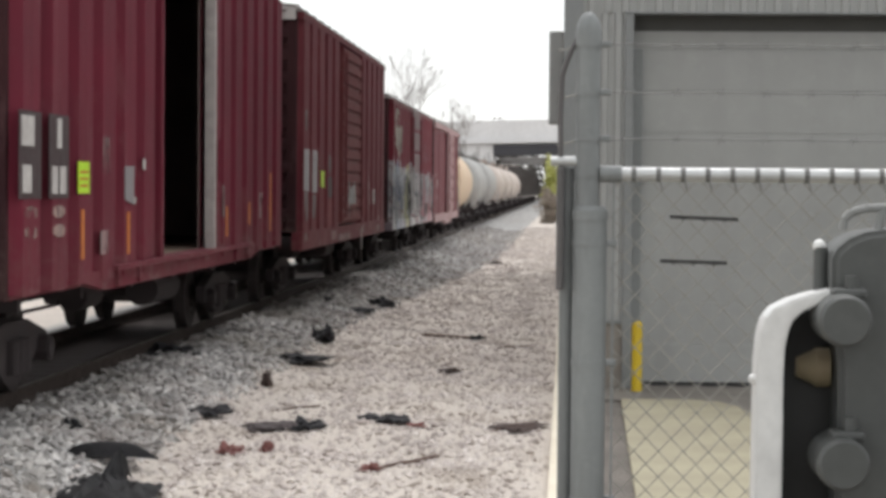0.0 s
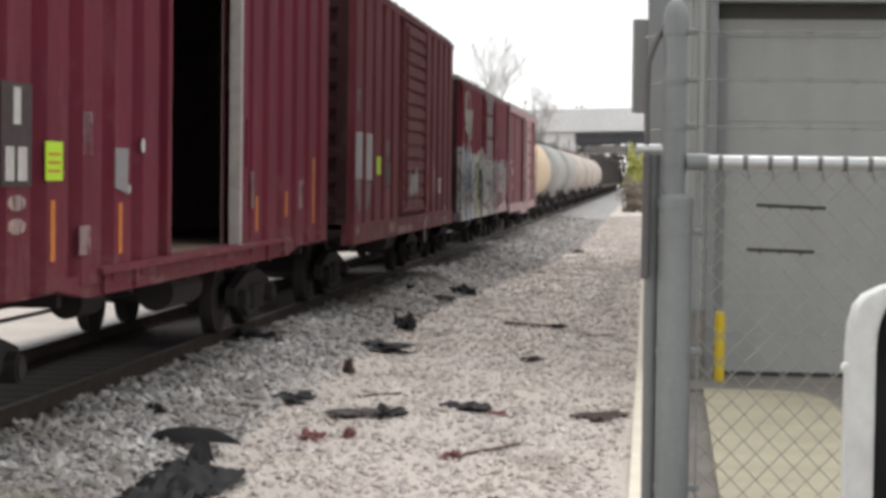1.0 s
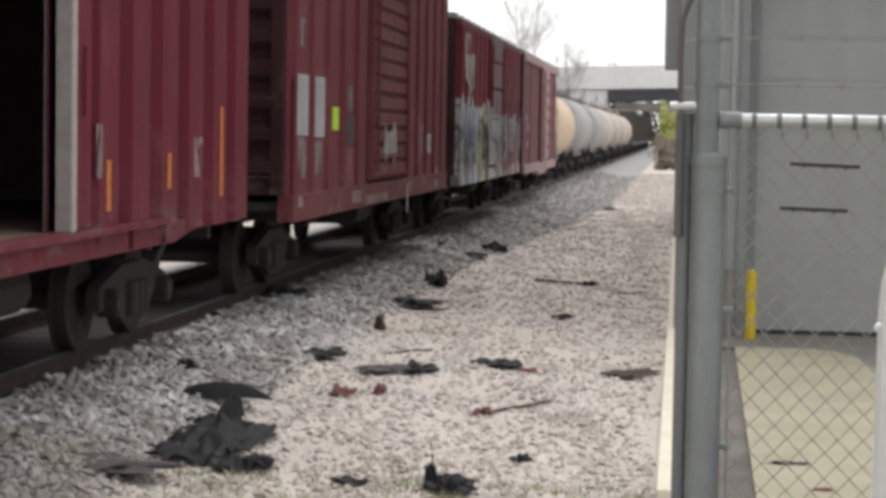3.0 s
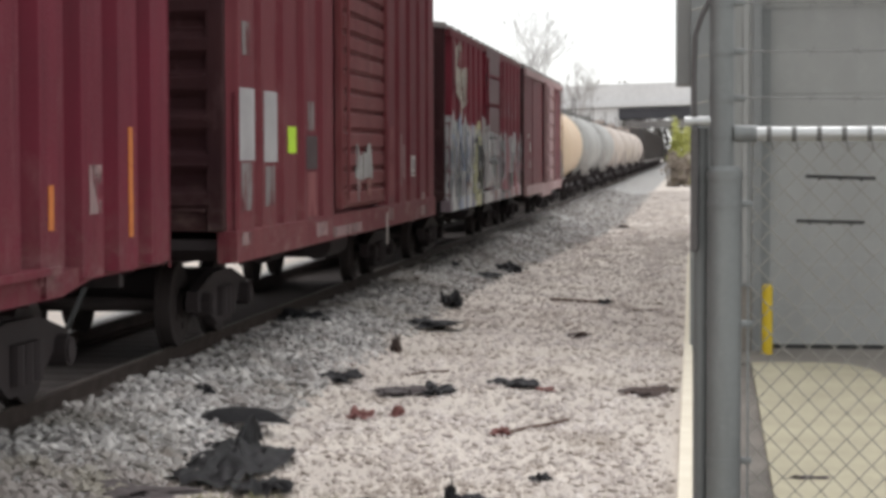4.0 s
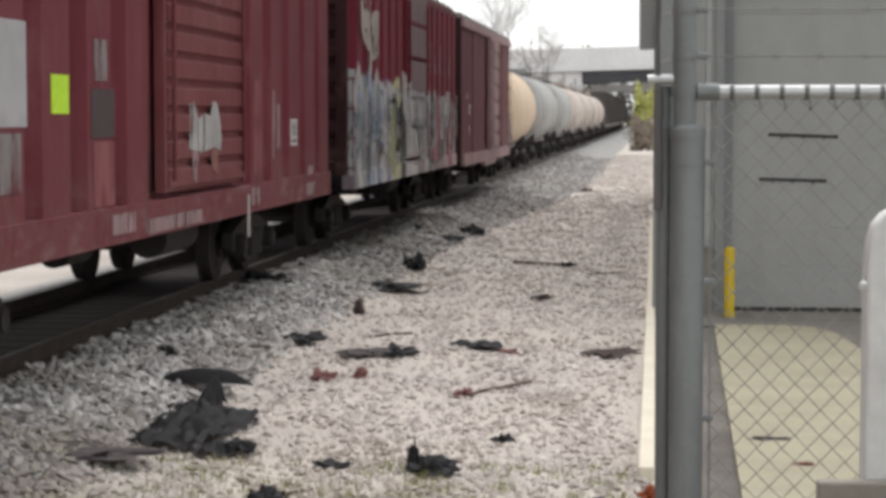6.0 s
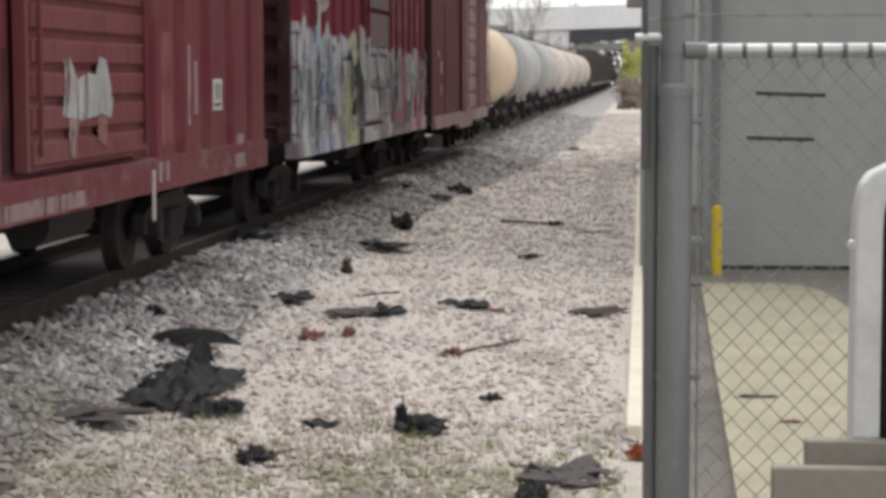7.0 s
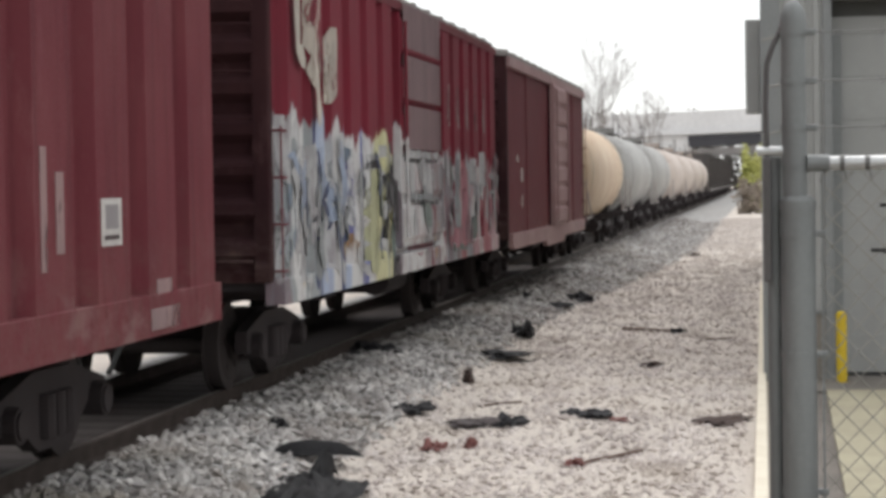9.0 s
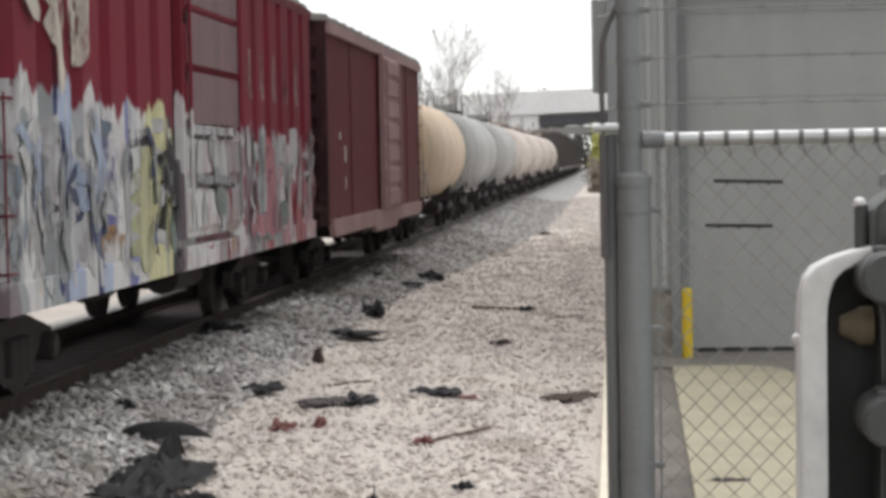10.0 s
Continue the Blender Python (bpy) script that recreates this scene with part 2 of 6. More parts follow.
def tank_paint(name, a, b, stain, amount):
    n = Nodes(name)
    streak, big = n.noise(1.6, 6, (2.5, 2.5, 0.2), 0.6), n.noise(0.5, 4)
    c = n.mix(n.ramp(big, 0.35, 0.65), a, b)
    c = n.mix(n.ramp(streak, 0.45, 0.7, 0, amount), c, stain)
    n.bump(n.noise(30, 3), 0.2, 0.005)
    return n.done(c, 0.5)


M["tan_tank"] = tank_paint("tan_tank_paint", (0.56, 0.41, 0.26), (0.62, 0.49, 0.34), (0.38, 0.18, 0.08), 0.75)
M["grey_tank"] = tank_paint("silver_grey_tank_paint", (0.36, 0.36, 0.35), (0.29, 0.29, 0.28), (0.13, 0.115, 0.105), 0.8)
M["beige_tank"] = tank_paint("beige_tank_paint", (0.48, 0.41, 0.365), (0.54, 0.47, 0.42), (0.22, 0.15, 0.125), 0.7)
M["dark_tank"] = tank_paint("black_tank_paint", (0.035, 0.035, 0.038), (0.055, 0.05, 0.05), (0.10, 0.07, 0.05), 0.6)


def graffiti_paint():
    """Maroon wagon paint, sprayed over below a ragged line with bands of white, blue, yellow and black."""
    n = Nodes("maroon_paint_under_graffiti")
    x, y, z = n.axes()
    streak, spots = n.noise(2.2, 6, (3, 3, 0.16), 0.6), n.noise(7.0, 8, rough=0.7)
    base = n.mix(n.ramp(n.noise(0.9, 5), 0.35, 0.7), (0.185, 0.017, 0.034), (0.160, 0.024, 0.038))
    base = n.mix(n.ramp(streak, 0.5, 0.75, 0, 0.4), base, (0.07, 0.018, 0.02))
    base = n.mix(n.ramp(spots, 0.62, 0.75, 0, 0.25), base, (0.11, 0.045, 0.025))
    wob = n.math("MULTIPLY", n.math("SUBTRACT", n.noise(1.7, 3, (1, 1, 0.6)), 0.5), 0.9)
    wob2 = n.math("MULTIPLY", n.math("SUBTRACT", n.noise(5.5, 3, (1, 1, 0.5)), 0.5), 0.35)
    along = n.math("ADD", n.math("ADD", y, wob), wob2)
    W, G, B, P, Y, K, R, S = ((0.58, 0.58, 0.58), (0.30, 0.33, 0.34), (0.035, 0.05, 0.14), (0.36, 0.42, 0.55), (0.56, 0.55, 0.33),
                              (0.03, 0.03, 0.035), (0.42, 0.16, 0.18), (0.20, 0.17, 0.19))
    bands = [(-7.6, S), (-7.35, G), (-7.1, W), (-6.55, G), (-6.25, B), (-6.0, P), (-5.5, W), (-5.1, B), (-4.85, P), (-4.5, W), (-3.95, (0.16, 0.18, 0.40)),
             (-3.6, W), (-3.2, Y), (-2.2, K), (-1.75, S), (-1.55, W), (0.2, (0.30, 0.28, 0.29)), (1.4, W), (1.9, S), (2.5, G), (3.3, R), (3.8, G),
             (4.4, (0.48, 0.28, 0.30)), (5.2, W), (5.7, R), (6.6, (0.50, 0.36, 0.38)), (7.5, S)]
    colours = n.stops(n.ramp(along, -7.7, 7.7), [((p + 7.7) / 15.4, c) for p, c in bands], "CONSTANT")
    patch = n.noise(3.2, 3, (1, 1, 0.28), 0.5, 0.4, (3, 1, 7))
    colours = n.mix(n.ramp(patch, 0.62, 0.66), colours, W)
    colours = n.mix(n.ramp(n.noise(3.6, 2, (1, 1, 0.25), 0.5, 0.5, (8, 5, 1)), 0.60, 0.66, 0, 0.6), colours, (0.24, 0.26, 0.30))
    colours = n.mix(n.ramp(n.noise(1.3, 2, shift=(7, 7, 2)), 0.68, 0.72, 0, 0.7), colours, (0.45, 0.30, 0.10))
    colours = n.mix(n.ramp(streak, 0.5, 0.75, 0, 0.45), colours, (0.16, 0.13, 0.14))
    colours = n.mix(n.ramp(spots, 0.5, 0.8, 0, 0.3), colours, S)
    ragged = n.math("ADD", n.math("MULTIPLY", n.noise(2.3, 4, (1, 1, 0.0)), 1.1), n.math("MULTIPLY", n.noise(9, 2, (1, 1, 0.1)), 0.25))
    edge = n.ramp(y, -7.6, 7.6, 1.95, 1.55)
    inside = n.ramp(n.math("SUBTRACT", n.math("ADD", edge, ragged), z), 0.0, 0.05)
    thin = n.ramp(n.noise(6, 5, (1, 1, 0.3), 0.6), 0.38, 0.47)
    far_half = n.ramp(y, -1.9, 1.8, 1.0, 0.0)
    thin = n.math("MAXIMUM", n.ramp(far_half, 0.2, 0.9, 0.0, 0.9), thin)
    c = n.mix(n.math("MULTIPLY", inside, thin), base, colours)
    n.bump(n.noise(2.6, 3), 0.35, 0.03)
    return n.done(c, n.ramp(inside, 0, 1, 0.75, 0.6), 0.0, 0.25)


M["graffiti"] = graffiti_paint()


def spray_paint(name, tone, wear=0.35):
    """Sprayed colour, cloudy, flaked and streaked with dirt, thin at places so that what lies below shows."""
    n = Nodes(name)
    c = n.mix(n.ramp(n.noise(4.0, 6, (1, 1, 0.4), 0.65), 0.35, 0.68), tone, tuple(v * 0.55 + 0.04 for v in tone))
    c = n.mix(n.ramp(n.noise(8, 5, (1, 1, 0.25), 0.65, shift=(3, 8, 1)), 0.54, 0.66, 0, wear + 0.15), c, (0.17, 0.12, 0.13))
    c = n.mix(n.ramp(n.noise(2.2, 6, (3, 3, 0.16), 0.6), 0.48, 0.72, 0, 0.5), c, (0.14, 0.12, 0.13))
    n.bump(n.noise(40, 3), 0.15, 0.002)
    n.put(n.bsdf.inputs["Alpha"], n.ramp(n.noise(5.0, 6, (1, 1, 0.28), 0.62, 0.3, (1, 4, 9)), 0.40, 0.50))
    return n.done(c, 0.75, 0.0, 0.2)


M["scuff"] = spray_paint("ghost_of_old_paint", (0.34, 0.22, 0.22), 0.3)
M["mark"] = spray_paint("pale_chalk_mark", (0.42, 0.30, 0.27), 0.2)
M["spray"] = spray_paint("thin_white_spray", (0.46, 0.45, 0.44), 0.35)
SPRAY = {k: spray_paint(k + "_spray_paint", t, w) for k, t, w in (
    ("white", (0.54, 0.54, 0.55), 0.3), ("pale_blue", (0.36, 0.42, 0.54), 0.25), ("navy", (0.035, 0.05, 0.12), 0.15), ("violet", (0.19, 0.19, 0.42), 0.2),
    ("lemon", (0.50, 0.50, 0.31), 0.25), ("cream_tan", (0.56, 0.47, 0.33), 0.3), ("black", (0.022, 0.020, 0.022), 0.2), ("grey", (0.30, 0.32, 0.33), 0.4),
    ("cream_white", (0.60, 0.55, 0.48), 0.1), ("pink", (0.42, 0.20, 0.23), 0.35), ("green_grey", (0.22, 0.27, 0.25), 0.4), ("orange", (0.40, 0.24, 0.12), 0.3), ("steel_blue", (0.20, 0.26, 0.33), 0.3))}


def ground_material():
    n = Nodes("gravel_yard")
    x, y, z = n.axes()
    wob = n.math("MULTIPLY", n.math("SUBTRACT", n.noise(0.7, 5), 0.5), 1.0)
    across = n.math("SUBTRACT", n.math("ADD", x, wob), n.ramp(y, 37, 66, 0.0, 1.35))
    cells = n.voronoi(38)
    gravel = n.mix(n.ramp(n.noise(0.6, 6), 0.35, 0.7), (0.58, 0.525, 0.475), (0.70, 0.64, 0.575))
    gravel = n.mix(n.ramp(cells.outputs["Color"], 0.15, 0.9, 0.0, 0.22), gravel, (0.16, 0.145, 0.135))
    ballast = n.mix(n.ramp(n.voronoi(17).outputs["Color"], 0.1, 0.9), (0.24, 0.235, 0.23), (0.46, 0.45, 0.44))
    # oily brown track bed; the train's shade is put into its tone too
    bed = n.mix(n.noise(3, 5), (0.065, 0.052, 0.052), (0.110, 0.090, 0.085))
    c = n.mix(n.math("MAXIMUM", n.ramp(across, -3.8, -3.65), n.ramp(x, -7.5, -8.0)), ballast, gravel)
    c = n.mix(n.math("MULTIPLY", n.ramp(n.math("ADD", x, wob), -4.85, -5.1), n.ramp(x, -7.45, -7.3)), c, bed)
    turf = n.mix(n.noise(2, 5), (0.20, 0.18, 0.11), (0.13, 0.14, 0.06))
    c = n.mix(n.math("MULTIPLY", n.ramp(n.noise(1.1, 6), 0.42, 0.6), n.math("MULTIPLY", n.ramp(y, 14.5, 10.5, 0, 0.7), n.ramp(x, -4.6, -4.2))), c, turf)
    # grey dirt past the fence line, darkened in colour for the shadow there
    c = n.mix(n.math("MULTIPLY", n.ramp(x, 0.0, 0.06), n.ramp(y, 80, 60)), c, n.mix(n.ramp(n.noise(0.8, 7), 0.35, 0.65), (0.11, 0.10, 0.09), (0.20, 0.18, 0.16)))
    n.bump(n.mix(0.5, cells.outputs["Distance"], n.noise(25, 4)), 0.8, 0.03)
    return n.done(c, 0.95)


M["ground"] = ground_material()


def stones_material(name, tones):
    n = Nodes(name)
    r = n.island()
    c = n.stops(r, tones)
    c = n.mix(n.ramp(n.noise(0.8, 5, shift=(3, 3, 3)), 0.46, 0.64, 0, 0.55), c, tuple(v * t for v, t in zip(tones[2][1], (0.78, 0.74, 0.64))))
    c = n.mix(n.ramp(n.noise(2.7, 4, shift=(9, 1, 0)), 0.58, 0.70, 0, 0.45), c, (0.30, 0.24, 0.21))
    x, y, z = n.axes()
    damp = n.math("ADD", n.noise(0.75, 5, (1, 0.6, 1), 0.6, shift=(1, 7, 4)), n.math("ADD", n.ramp(y, 15.5, 11.5, 0, 0.10), n.math("MULTIPLY", n.ramp(y, 15.5, 13, 0, 0.16), n.ramp(x, -2.9, -3.6))))
    c = n.mix(n.ramp(damp, 0.53, 0.68, 0, 0.62), c, (0.215, 0.18, 0.165))
    weeds = n.noise(1.6, 6, (1, 0.7, 1), 0.65, shift=(6, 2, 2))
    c = n.mix(n.math("MULTIPLY", n.ramp(weeds, 0.50, 0.62, 0, 0.6), n.ramp(y, 15, 11.5)), c, (0.30, 0.29, 0.17))
    c = n.mix(n.ramp(n.noise(30, 4), 0.35, 0.7, 0, 0.25), c, tuple(v * 0.6 for v in tones[0][1]))
    n.bump(n.noise(60, 3), 0.3, 0.005)
    return n.done(c, 0.92)


M["stones"] = stones_material("pale_crushed_gravel", [(0.0, (0.40, 0.35, 0.332)), (1.0, (0.82, 0.765, 0.73)), (0.2, (0.54, 0.487, 0.46)), (0.75, (0.675, 0.615, 0.58))])
M["ballast"] = stones_material("grey_track_ballast", [(0.0, (0.18, 0.172, 0.168)), (1.0, (0.70, 0.675, 0.655)), (0.3, (0.37, 0.352, 0.345)), (0.75, (0.53, 0.51, 0.495))])


# ---- mesh helpers ----
def box(bm, x0, x1, y0, y1, z0, z1, bevel=0.0):
    m = Matrix.LocRotScale(((x0 + x1) / 2, (y0 + y1) / 2, (z0 + z1) / 2), None, (abs(x1 - x0), abs(y1 - y0), abs(z1 - z0)))
    made = bmesh.ops.create_cube(bm, size=1.0, matrix=m)["verts"]
    if bevel:
        edges = list({e for v in made for e in v.link_edges})
        bmesh.ops.bevel(bm, geom=edges, offset=bevel, segments=2, affect="EDGES", profile=0.5)
    return bm


def tube(bm, a, b, r, n=10, r2=None, caps=True):
    a, b = Vector(a), Vector(b)
    d = b - a
    m = Matrix.Translation((a + b) / 2) @ d.to_track_quat("Z", "Y").to_matrix().to_4x4()
    bmesh.ops.create_cone(bm, cap_ends=caps, segments=n, radius1=r, radius2=r if r2 is None else r2, depth=d.length, matrix=m)
    return bm


def prism(bm, outline, axis, a, b):
    """An outline of two coordinates, drawn out along an axis from a to b."""
    def at(p, q):
        return {"x": (q, *p), "y": (p[0], q, p[1]), "z": (*p, q)}[axis]
    lo, hi = [bm.verts.new(at(p, a)) for p in outline], [bm.verts.new(at(p, b)) for p in outline]
    k = len(outline)
    for i in range(k):
        bm.faces.new((lo[i], lo[(i + 1) % k], hi[(i + 1) % k], hi[i]))
    bm.faces.new(lo[::-1]), bm.faces.new(hi)
    bmesh.ops.recalc_face_normals(bm, faces=bm.faces)
    return bm


def mesh_of(bm, name, material, smooth=False):
    me = bpy.data.meshes.new(name)
    bm.to_mesh(me)
    bm.free()
    me.materials.append(material)
    if smooth:
        me.polygons.foreach_set("use_smooth", [True] * len(me.polygons))
        me.set_sharp_from_angle(angle=radians(40))
    return me


def part(name, bm, material, parent, label="", smooth=False, at=None):
    """Links a bmesh, or a mesh that is shared, as one object under a thing or a part."""
    me = bm if isinstance(bm, bpy.types.Mesh) else mesh_of(bm, name, material, smooth)
    ob = new(name, me)
    ob.parent = parent
    if at is not None:
        ob.matrix_basis = at
    return tagged(ob, label)


def thing(name, bm, material, label, category, group="", kind="", smooth=False, at=None):
    ob = new(name, mesh_of(bm, name, material, smooth) if bm is not None else None)
    if at is not None:
        ob.matrix_basis = at
    return tagged(ob, label, category, group, kind)


def B():
    return bmesh.new()


def one(*args, **kw):
    return box(B(), *args, **kw)
# ---- the ground: one sheet with the track bed on it ----
TRACK_X, RAIL_Z, FACE, RIB = -5.92, 0.47, 1.58, 0.11


def ground_height(x, y):
    prof = [(-3000, 0.2), (-12, 0.2), (-8.3, 0.18), (-7.35, 0.30), (-4.5, 0.30), (-3.55, 0.03), (-3.2, 0.0), (3000, 0.0)]
    z = 0.0
    for (a, za), (b, zb) in zip(prof, prof[1:]):
        if a <= x <= b:
            z = za + (zb - za) * (x - a) / (b - a)
            break
    if -4.4 < x < 0.0 and 5 < y < 70:
        z += 0.035 * (noise.noise((x * 0.9, y * 0.5, 3)) + 0.4 * noise.noise((x * 3, y * 2, 8)))
    return z


def build_ground():
    xs = [-3000, -600, -150, -60, -25, -12, -9, -8.3, -7.8, -7.35, -6, -5, -4.7] + [-4.5 + 0.15 * i for i in range(30)] + [0, 0.1, 0.5, 1.5, 6, 20, 60, 150, 600, 3000]
    ys = [-600, -100, -20, 0, 4] + [6 + 0.3 * i for i in range(80)] + [30 + 1.5 * i for i in range(20)] + [65, 75, 90, 120, 160, 220, 320, 500, 900, 1800, 4000]
    bm = B()
    grid = [[bm.verts.new((x, y, ground_height(x, y) if abs(y) < 500 else ground_height(x, y) * 0.5)) for x in xs] for y in ys]
    for r0, r1 in zip(grid, grid[1:]):
        for i in range(len(xs) - 1):
            bm.faces.new((r0[i], r0[i + 1], r1[i + 1], r1[i]))
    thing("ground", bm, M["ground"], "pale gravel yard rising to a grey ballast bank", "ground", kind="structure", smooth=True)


build_ground()


def scatter_stones(name, material, label, count, spread, size, lift):
    """Broken stones, each a squashed and dented eight-faced lump, in one mesh."""
    rng = np.random.default_rng(5 if "ballast" in name else 6)
    u, v = rng.random(count), rng.random(count)
    x, y = spread(u, v, rng)
    z = np.array([ground_height(float(a), float(b)) for a, b in zip(x, y)])
    base = np.array([(1, 0, 0), (0, 1, 0), (-1, 0, 0), (0, -1, 0), (0, 0, 1), (0, 0, -1)], float)
    tri = np.array([(0, 1, 4), (1, 2, 4), (2, 3, 4), (3, 0, 4), (1, 0, 5), (2, 1, 5), (3, 2, 5), (0, 3, 5)])
    s = size[0] + (size[1] - size[0]) * rng.random((count, 1, 1)) ** 3.0
    p = base[None] * (1 + 0.5 * (rng.random((count, 6, 3)) - 0.5)) + 0.35 * (rng.random((count, 6, 3)) - 0.5)
    p *= s * np.array([1.0, 1.0, 0.7])
    a = rng.random(count) * 6.283
    c, d = np.cos(a)[:, None], np.sin(a)[:, None]
    q = np.stack([c * p[..., 0] - d * p[..., 1], d * p[..., 0] + c * p[..., 1], p[..., 2]], -1)
    tilt = (rng.random((count, 2)) - 0.5) * 1.2
    q[..., 2] += q[..., 0] * tilt[:, :1] + q[..., 1] * tilt[:, 1:]
    q += np.stack([x, y, z + lift * s[:, 0, 0]], -1)[:, None]
    faces = (tri[None] + 6 * np.arange(count)[:, None, None]).reshape(-1, 3)
    me = bpy.data.meshes.new(name)
    me.from_pydata(q.reshape(-1, 3).tolist(), [], faces.tolist())
    me.materials.append(material)
    tagged(new(name, me), label, "gravel", kind="stuff")


def bank_drift(y):
    """How far the grey ballast spreads into the yard further along."""
    return 1.35 * np.clip((y - 37) / 29, 0, 1)


def over_bank(u, v, rng):
    y = 7 + 110 * v ** 2.3
    return -5.1 + (1.45 + bank_drift(y)) * u + 0.2 * (rng.random(len(u)) - 0.5), y


def over_yard(u, v, rng):
    y = 7.5 + 120 * v ** 2.6
    x = -3.85 + bank_drift(y) + (3.73 - bank_drift(y)) * u
    thick = np.array([noise.noise((float(a) * 1.3, float(b) * 0.7, 4)) for a, b in zip(x, y)])
    return x + 0.25 * thick, y + 0.5 * thick


scatter_stones("ballast_stones", M["ballast"], "coarse grey broken ballast stones on the track bank", 32000, over_bank, (0.020, 0.075), 0.25)
scatter_stones("gravel_stones", M["stones"], "pale pinkish crushed gravel stones in the yard", 74000, over_yard, (0.008, 0.048), 0.2)


# ---- the track ----
def build_track():
    track = thing("railway_track", None, None, "rusty steel rails on dark creosoted wooden ties", "railway track", kind="structure")
    out = [(-0.07, -0.17), (0.07, -0.17), (0.07, -0.155), (0.012, -0.135), (0.012, -0.045), (0.036, -0.035), (0.036, -0.006), (0.026, 0), (-0.026, 0), (-0.036, -0.006),
           (-0.036, -0.035), (-0.012, -0.045), (-0.012, -0.135), (-0.07, -0.155)]
    for s in (-0.755, 0.755):
        part("rail", prism(B(), [(TRACK_X + s + a, RAIL_Z + b) for a, b in out], "y", -60, 420), M["rail"], track)
        part("rail_head", one(TRACK_X + s - 0.024, TRACK_X + s + 0.024, -60, 420, RAIL_Z, RAIL_Z + 0.004), M["tread"], track, "polished running surface")
    tie = mesh_of(one(-1.3, 1.3, -0.115, 0.115, -0.16, 0.0, bevel=0.012), "tie", M["tie"])
    rng = random.Random(4)
    for i in range(150):
        part("tie", tie, None, track, at=pose(TRACK_X + rng.uniform(-0.05, 0.05), 4 + 0.54 * i, RAIL_Z - 0.168, 0, 0, rng.uniform(-1.2, 1.2)))


build_track()


# ---- wagons: built round the middle of the track, z = 0 on the rail, the side that is seen towards +x ----
WHEELSETS = []


def build_wheelset():
    bm = B()
    tube(bm, (-1.05, 0, 0), (1.05, 0, 0), 0.075, 10)
    for s in (-1, 1):
        tube(bm, (s * 0.70, 0, 0), (s * 0.825, 0, 0), 0.418, 28)
        tube(bm, (s * 0.675, 0, 0), (s * 0.70, 0, 0), 0.445, 28)
        tube(bm, (s * 0.822, 0, 0), (s * 0.84, 0, 0), 0.33, 24, 0.30)
        tube(bm, (s * 0.83, 0, 0), (s * 0.88, 0, 0), 0.13, 14)
    for k in range(5):
        a = k * 2 * math.pi / 5
        for s in (-1, 1):
            tube(bm, (s * 0.842, 0.22 * math.cos(a), 0.22 * math.sin(a)), (s * 0.852, 0.22 * math.cos(a), 0.22 * math.sin(a)), 0.04, 8)
    return mesh_of(bm, "wheelset", M["wheel"], True)


def build_sideframe():
    bm = B()
    out = [(-1.12, 0.36), (-1.12, 0.56), (-0.86, 0.62), (-0.40, 0.72), (0.40, 0.72), (0.86, 0.62), (1.12, 0.56), (1.12, 0.36), (0.92, 0.36), (0.80, 0.46),
           (0.42, 0.24), (0.30, 0.18), (-0.30, 0.18), (-0.42, 0.24), (-0.80, 0.46), (-0.92, 0.36)]
    prism(bm, out, "x", -0.05, 0.07)
    return mesh_of(bm, "sideframe", M["under"], False)


def build_bearing_cap():
    bm = tube(B(), (0.0, 0, 0.42), (0.16, 0, 0.42), 0.125, 14)
    tube(bm, (0.155, 0, 0.42), (0.18, 0, 0.42), 0.10, 14)
    return mesh_of(bm, "bearing_cap", M["under"], False)


BEARING, SPRING = build_bearing_cap(), mesh_of(tube(B(), (0.02, 0, 0.26), (0.02, 0, 0.56), 0.075, 10), "spring", M["under"], False)
WHEELSET, SIDEFRAME = build_wheelset(), build_sideframe()


def add_trucks(car, centre, spin=True):
    for s in (-1, 1):
        truck = part("truck", one(-0.95, 0.95, s * centre - 0.2, s * centre + 0.2, 0.40, 0.74, bevel=0.03), M["under"], car, "black cast truck bolster")
        for side in (-1, 1):
            part("sideframe", SIDEFRAME, None, truck, at=pose(side * 1.0, s * centre, 0, 0, 0, 0 if side > 0 else 180))
            for a in (-0.87, 0.87):
                part("bearing_cap", BEARING, None, truck, at=pose(side * 1.0, s * centre + a, 0, 0, 0, 0 if side > 0 else 180))
            for a in (-0.2, 0.0, 0.2):
                part("spring", SPRING, None, truck, at=pose(side * 1.06, s * centre + a, 0, 0, 0, 0 if side > 0 else 180))
        for a in (-0.87, 0.87):
            w = part("wheelset", WHEELSET, None, truck, "brown rusty wheels", at=pose(0, s * centre + a, 0.42))
            if spin:
                WHEELSETS.append((w, s * centre + a))


